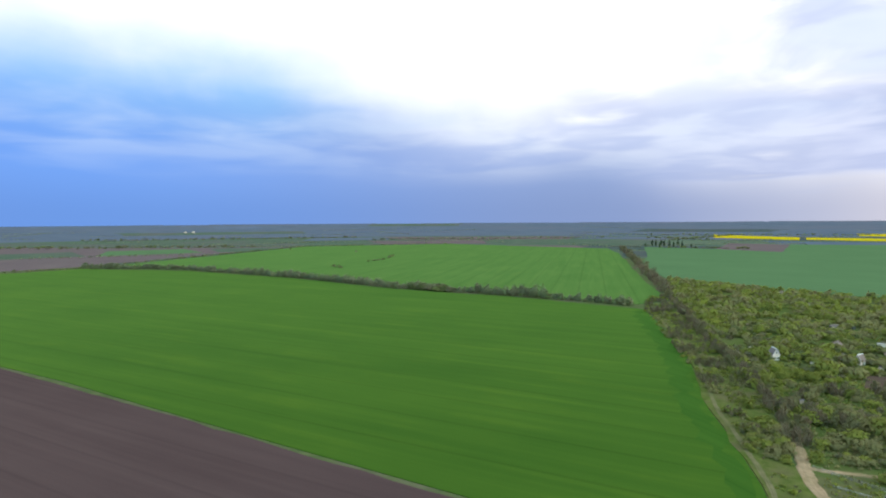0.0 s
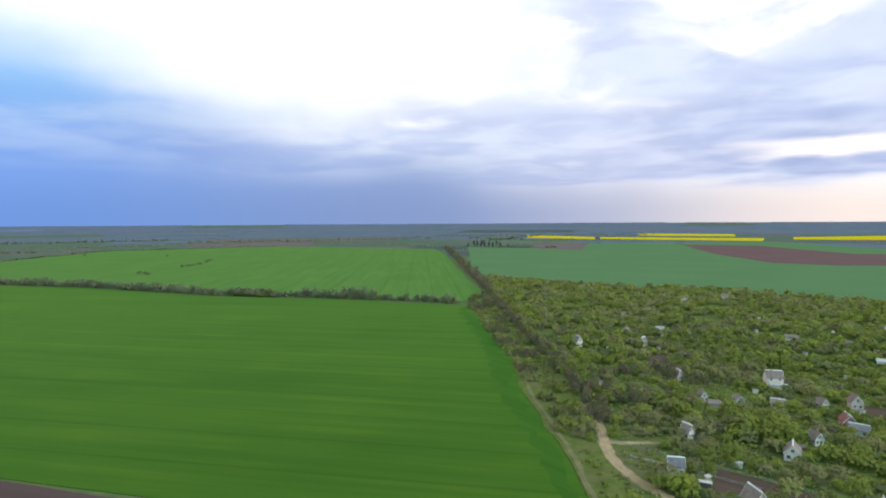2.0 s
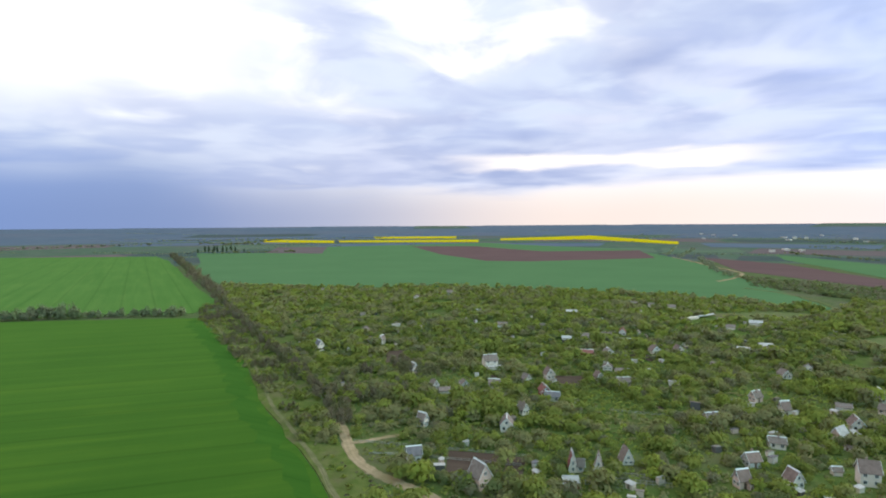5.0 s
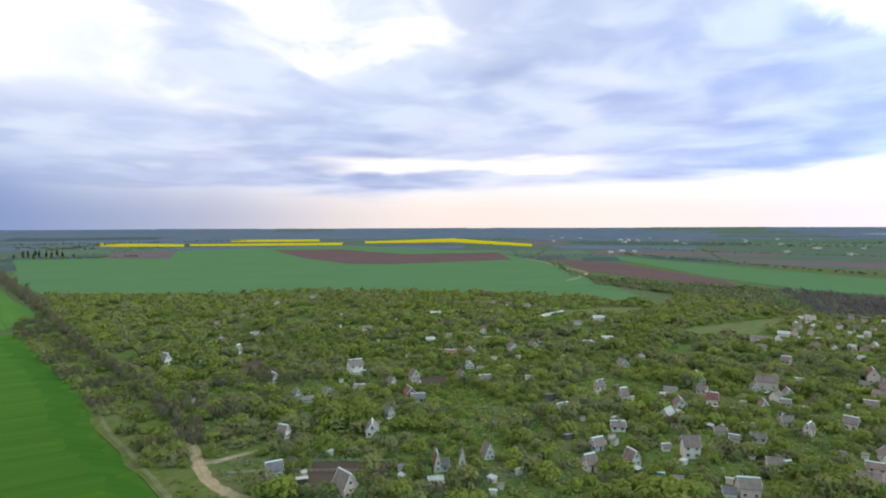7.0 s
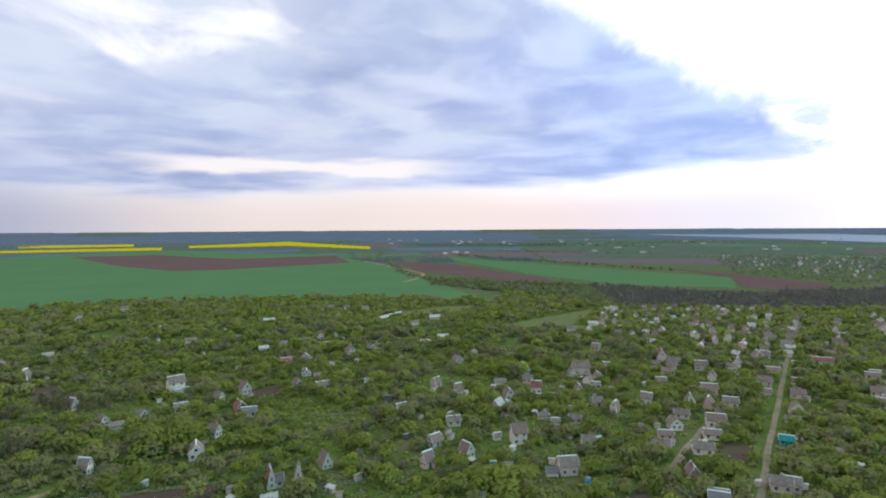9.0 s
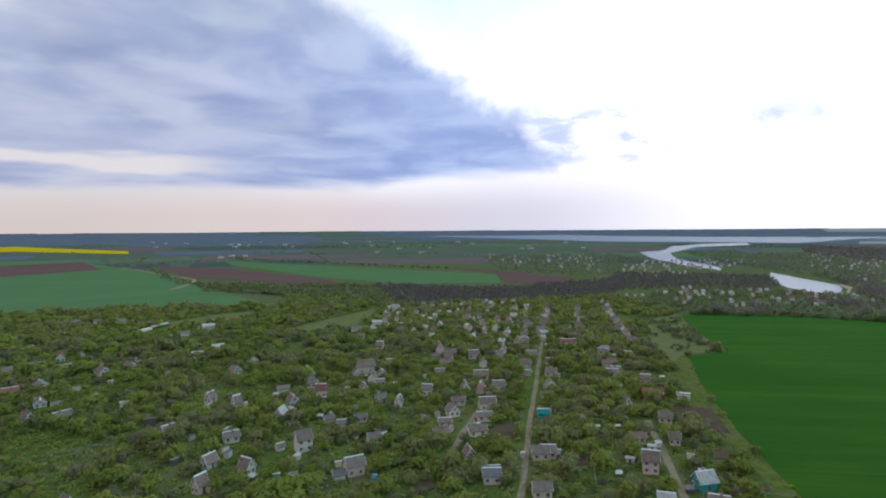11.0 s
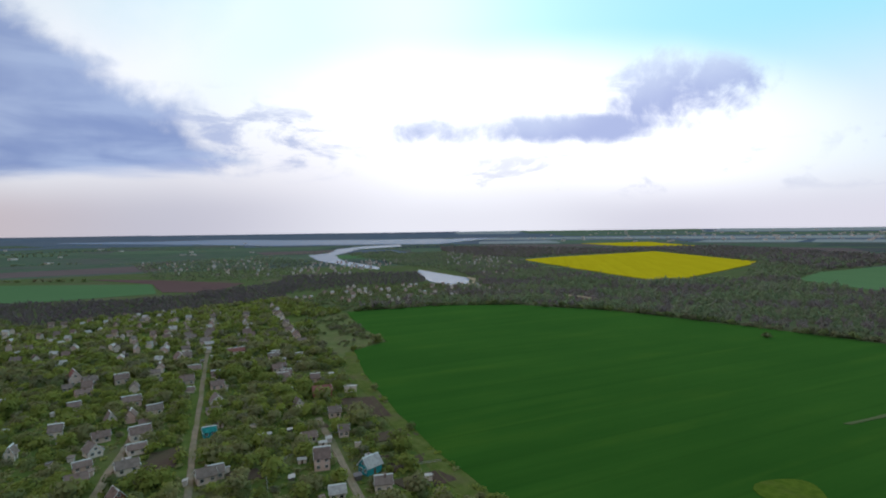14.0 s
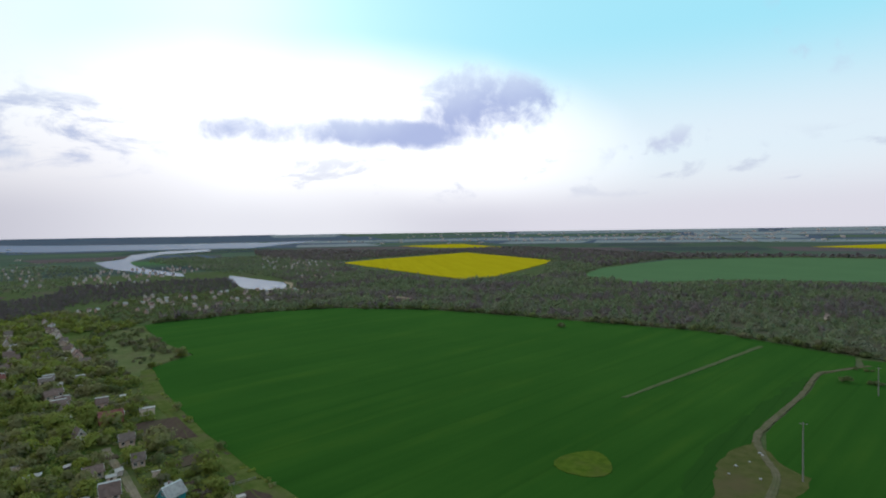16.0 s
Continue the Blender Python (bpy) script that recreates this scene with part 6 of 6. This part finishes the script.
wood("field_bushes", "dark lone bushes out in the wheat", np.array([(-195, 993), (-186, 990), (-179, 970), (-230, 1474), (-142, 1140), (-134, 1160), (-128, 1175), (-126, 1185), (-120, 1230), (-117, 1260), (-115, 1301), (-150, 1125), (-437, 1598)]), MIDDLE, LEAF_DARK, 16, (1.0, 1.8), "shrubs")
wood("boundary_hedge", "low dark hedge along the fallow land", along([(-940, 700), (-650, 985), (-560, 1400), (-455, 1830), (30, 1970)], 5.0, 4.0, 64), COARSE, LEAF_DARK, 17, (0.6, 1.1), "hedge")


def poplar(x, y, tall, seed):
    tree = tagged(new("poplar"), "tall slender dark green poplar at a field edge", "tree", "poplars")
    tree.matrix_basis = pose(x, y, height(x, y))
    for name, me in (("trunk", trunk_mesh(seed, tall * 0.4)), ("crown", quad_mesh("crown", crown(seed, 260, tall * 0.13, tall * 0.1, tall, 1.5, 9), POPLAR))):
        ob = new(name, me)
        ob.parent = tree


for k, (x, y, tall) in enumerate(((600, 1600, 27), (612, 1604, 24), (622, 1590, 29), (632, 1592, 25), (641, 1580, 27), (650, 1572, 23), (660, 1566, 26), (668, 1556, 21), (693, 1554, 15), (612, 1575, 18), (585, 1612, 16))):
    poplar(x, y, tall, 800 + k)
wood("grove", "dark trees round the poplars", along([(640, 1600), (760, 1560), (830, 1500)], 6.0, 16.0, 65), COARSE, LEAF_DARK, 18, (1.0, 1.7))

# belts, valley woods and far woods
BIG = [np.concatenate([crown(820 + k, 38, 4.4, 0.5, 8.6, 2.0, 7), twigs(840 + k, 5, 3.6, 1, 9.0, 1.8)]) for k in range(6)]
BIG_BARE = [np.concatenate([twigs(860 + k, 12, 4.0, 0.5, 9.5, 2.0), crown(870 + k, 30, 4.2, 0.6, 8.6, 1.8, 7)]) for k in range(6)]
HUGE = [crown(880 + k, 24, 8.0, 0.0, 11.0, 4.4, 7) for k in range(6)]
belt_south = [(800, 30), (731, -141), (824, -331), (760, -330), (625, -248), (580, -9)]
belt_north = [(855, 292), (860, 250), (800, 30), (580, -9), (684, 119), (764, 245)]
wood("tree_belt", "wide belt of bare purplish woods behind gardens", scatter(belt_south, 5.6, 71), BIG_BARE, DUSK_WOOD, 20, (0.32, 0.62))
wood("belt_scrub", "low olive scrub at the belt's end", scatter(belt_north, 7.5, 70), COARSE, LEAF_DARK, 36, (0.5, 1.1), "shrubs")
wood("tree_belt_green", "greening trees along the belt's edge", along([(856, 292), (806, 202), (729, 75), (640, 40), (590, -20)], 5.0, 14.0, 72), BIG, BUD, 21, (0.35, 0.65))
wood("belt_fringe", "olive trees at the foot of the belt", along([(764, 245), (690, 125), (640, 60), (580, -9), (598, -120), (625, -248)], 2.6, 10.0, 85), MIDDLE, LEAF_DARK, 35, (0.6, 1.2))
SHORE = [(505, -478), (600, -532), (660, -590), (705, -606), (700, -574), (640, -530), (602, -500), (510, -466)]


def ashore(p):
    return p[~within(p, SHORE)]


river_wood = [(937, -382), (916, -495), (835, -598), (690, -506), (650, -452), (700, -390), (672, -268), (800, -320)]
wood("river_wood", "bare dark woods above the river bend", scatter(river_wood, 7.5, 73), BIG_BARE, DUSK_WOOD, 22, (0.35, 0.65))
band = [(607, -242), (692, -378), (668, -464), (553, -525), (469, -452), (486, -262), (540, -300)]
wood("village_trees", "green trees between far cottages", ashore(thinned(scatter(band, 7.0, 74), False)), COARSE, LEAF_DARK, 23, (0.5, 0.85))
scrub = [(481, -203), (600, -245), (530, -300), (489, -251), (389, -213), (342, -204), (335, -170), (393, -180)]
wood("scrub", "rough green scrub beside the rye", patchy(scatter(scrub, 4.5, 75), 15, 0.0), MIDDLE, LEAF_DARK, 24, (0.4, 0.9), "shrubs")
valley = [(485, -262), (458, -350), (412, -412), (314, -445), (190, -446), (71, -440), (-10, -396), (-45, -368), (-110, -380), (-400, -480), (-430, -950), (-80, -860), (90, -835), (195, -745), (290, -830), (325, -900), (420, -765),
          (450, -700), (556, -748), (800, -858), (900, -760), (850, -690), (690, -600), (600, -510), (540, -420)]
field("wood_floor", "dull leaf-strewn floor of the valley woods", valley, WOOD_FLOOR, 0.1, "ground")
v = scatter(valley, 9.6, 76)
v = ashore(v)
edge = np.array([noise.noise(Vector((x / 75, y / 75, 4.0))) for x, y in v]) + np.random.default_rng(77).normal(0, 0.1, len(v)) > -0.08
wood("valley_wood", "greening woods down in the valley", v[edge], BIG, VALLEY, 25, (0.6, 1.0))
wood("valley_wood_bare", "bare purplish woods down in the valley", v[~edge], BIG_BARE, DUSK_HAZED, 26, (0.55, 0.95))
wood("wood_edge", "green bushes along the rye field's far edge", along([(485, -262), (458, -348), (412, -409), (314, -443), (190, -444), (71, -438), (-8, -394), (-60, -366), (-120, -380)], 2.6, 5.0, 78), MIDDLE, LEAF_DARK, 27, (0.7, 1.3), "shrubs")
west = [(1600, -269), (1650, -660), (1300, -640), (960, -400), (860, -320), (1050, -200)]
wood("village_green", "dull green trees of a far village", thinned(scatter(west, 15.0, 79), False), HUGE, VALLEY, 28, (0.28, 0.48))
east = [(1500, -1150), (1314, -1290), (1050, -1090), (980, -1020), (800, -900), (586, -601), (740, -664), (1000, -760), (1250, -800)]
wood("river_gardens", "dull green trees beyond the river", ashore(thinned(scatter(east, 13.0, 80), False)), HUGE, VALLEY, 29, (0.28, 0.5))
riverside = [(1567, -1025), (1522, -1228), (953, -1014), (581, -560), (667, -590), (746, -644), (924, -678), (1111, -709)]
wood("riverside_trees", "dull green trees on the river banks", ashore(thinned(scatter(riverside, 12.0, 83), False)), HUGE, VALLEY, 33, (0.28, 0.5))
island = [(1710, -945), (1757, -1152), (1265, -897), (972, -707), (1191, -761), (1490, -836)]
wood("riverbank_wood", "dull green trees between the river reaches", scatter(island, 14.0, 84), HUGE, VALLEY, 34, (0.3, 0.6))
brown = [(1900, -1500), (1277, -1700), (1004, -2090), (605, -1860), (300, -1650), (-300, -1620), (-340, -1480), (30, -1580), (290, -1410), (345, -1080), (500, -1260), (990, -1680), (1047, -1263), (1034, -1092), (1180, -1080), (1500, -1200)]
field("wood_floor", "dull floor of the far bare woods", brown, WOOD_FLOOR, 0.1, "ground")
wood("far_wood", "purplish bare woods round the rape field", scatter(brown, 18.0, 81), HUGE, DUSK_HAZED, 30, (0.5, 0.95))
gap_wood = [(649, -1411), (625, -1674), (346, -1348), (338, -1001), (319, -852), (386, -887), (520, -1250)]
field("wood_floor", "dull floor of the woods between fields", gap_wood, WOOD_FLOOR, 0.14, "ground")
wood("gap_wood", "grey-green woods between rape and oats", scatter(gap_wood, 15.0, 86), HUGE, VALLEY, 37, (0.4, 0.8))
belts = [[(856, 292), (960, 360), (1290, 520)], [(1586, 422), (1366, 190), (1181, -8), (1085, -107)], [(1969, 465), (1790, 158), (1740, -176)], [(850, 2100), (1300, 2500)], 
         [(2300, 500), (2350, -200)], [(-1400, 1700), (-600, 1800)], [(-300, 2350), (700, 2400)], [(-1500, 2300), (-400, 2600)], [(800, 2700), (1800, 2300)], [(1000, 2100), (850, 2350)], [(2400, 300), (2700, -400)]]
for k, line in enumerate(belts):
    wood("shelter_belt", "dark shelter belt of trees between far fields", along(line, 9.0, 10.0, 90 + k), COARSE if k < 3 else HUGE, LEAF_DARK if k % 2 else VALLEY, 40 + k, (0.9, 1.5) if k < 3 else (0.5, 0.9))
SPECK = [crown(900 + k, 9, 9.0, 0.0, 9.0, 6.5, 4) for k in range(5)]
lines = random.Random(303)
spots = []
for k in range(84):
    a, r = radians(lines.uniform(-48, 196)), lines.uniform(1450, 3900)
    x, y, turn, l = r * math.sin(a), r * math.cos(a), lines.choice((0.35, 1.95)) + lines.uniform(-0.2, 0.2), lines.uniform(90, 420)
    row = along([(x - l * math.cos(turn), y - l * math.sin(turn)), (x + l * math.cos(turn), y + l * math.sin(turn))], 7.0, lines.choice((3.0, 5.0, 9.0)), k)
    spots.append(row)
spots = np.concatenate(spots)
for outline in ([(1259, 2592), (1420, 2221), (1286, 2011), (1115, 2298)], [(1432, 2200), (1905, 1762), (1712, 1585), (1330, 2041)], [(1838, 2480), (2138, 2138), (1950, 1951), (1688, 2262)],
                [(2066, 1766), (2614, 1606), (2168, 946), (1959, 855), (2195, 1350), (1901, 1625)], [(1631, -2131), (1460, -2428), (1056, -2111), (1290, -1965)], [(-15, -2262), (-325, -2604), (-375, -2250), (-210, -2135)],
                [(4416, 367), (4120, -845), (4125, -1339), (3605, -1562), (3065, -1856), (2598, -2554), (2215, -1731), (2418, -1542), (2595, -1302), (2695, -1110), (3368, -689), (3978, -121)],
                [(1300, 1540), (1690, 1530), (1530, 790), (1080, 400), (350, 980), (600, 1690), (1080, 1750)], [(-625, 1085), (-454, 1832), (32, 1969), (470, 1589), (431, 1362), (281, 792)],
                [(1699, -792), (1822, -935), (2102, -1112), (2279, -1350), (2312, -1574), (2119, -1454), (2032, -1180), (1622, -848), (1316, -710), (1374, -669)],
                [(312, -878), (337, -1055), (277, -1390), (28, -1565), (-148, -1559), (-375, -1438), (-325, -950)], [(978, -1030), (1005, -1211), (974, -1642), (510, -1271), (438, -806)]):
    spots = spots[~within(spots, outline)]
wood("far_hedgerows", "thin dark hedgerows between the far fields", spots, SPECK, HEDGE, 66, (0.22, 0.42), "hedge")
wood("lone_tree", "lone dark bush in the rye", np.array([(170.8, -402.9), (172.5, -404.0)]), MIDDLE, LEAF_DARK, 60, (1.0, 1.3), "shrubs")
wood("track_bushes", "dark bushes where the farm track leaves", np.array([(-7.9, -353), (-12, -351), (-15, -353), (-11.9, -323.3), (-13.5, -322), (-16, -323), (-3, -322.6), (-1, -322)]), FINE, LEAF_DARK, 61, (0.5, 0.8), "shrubs")
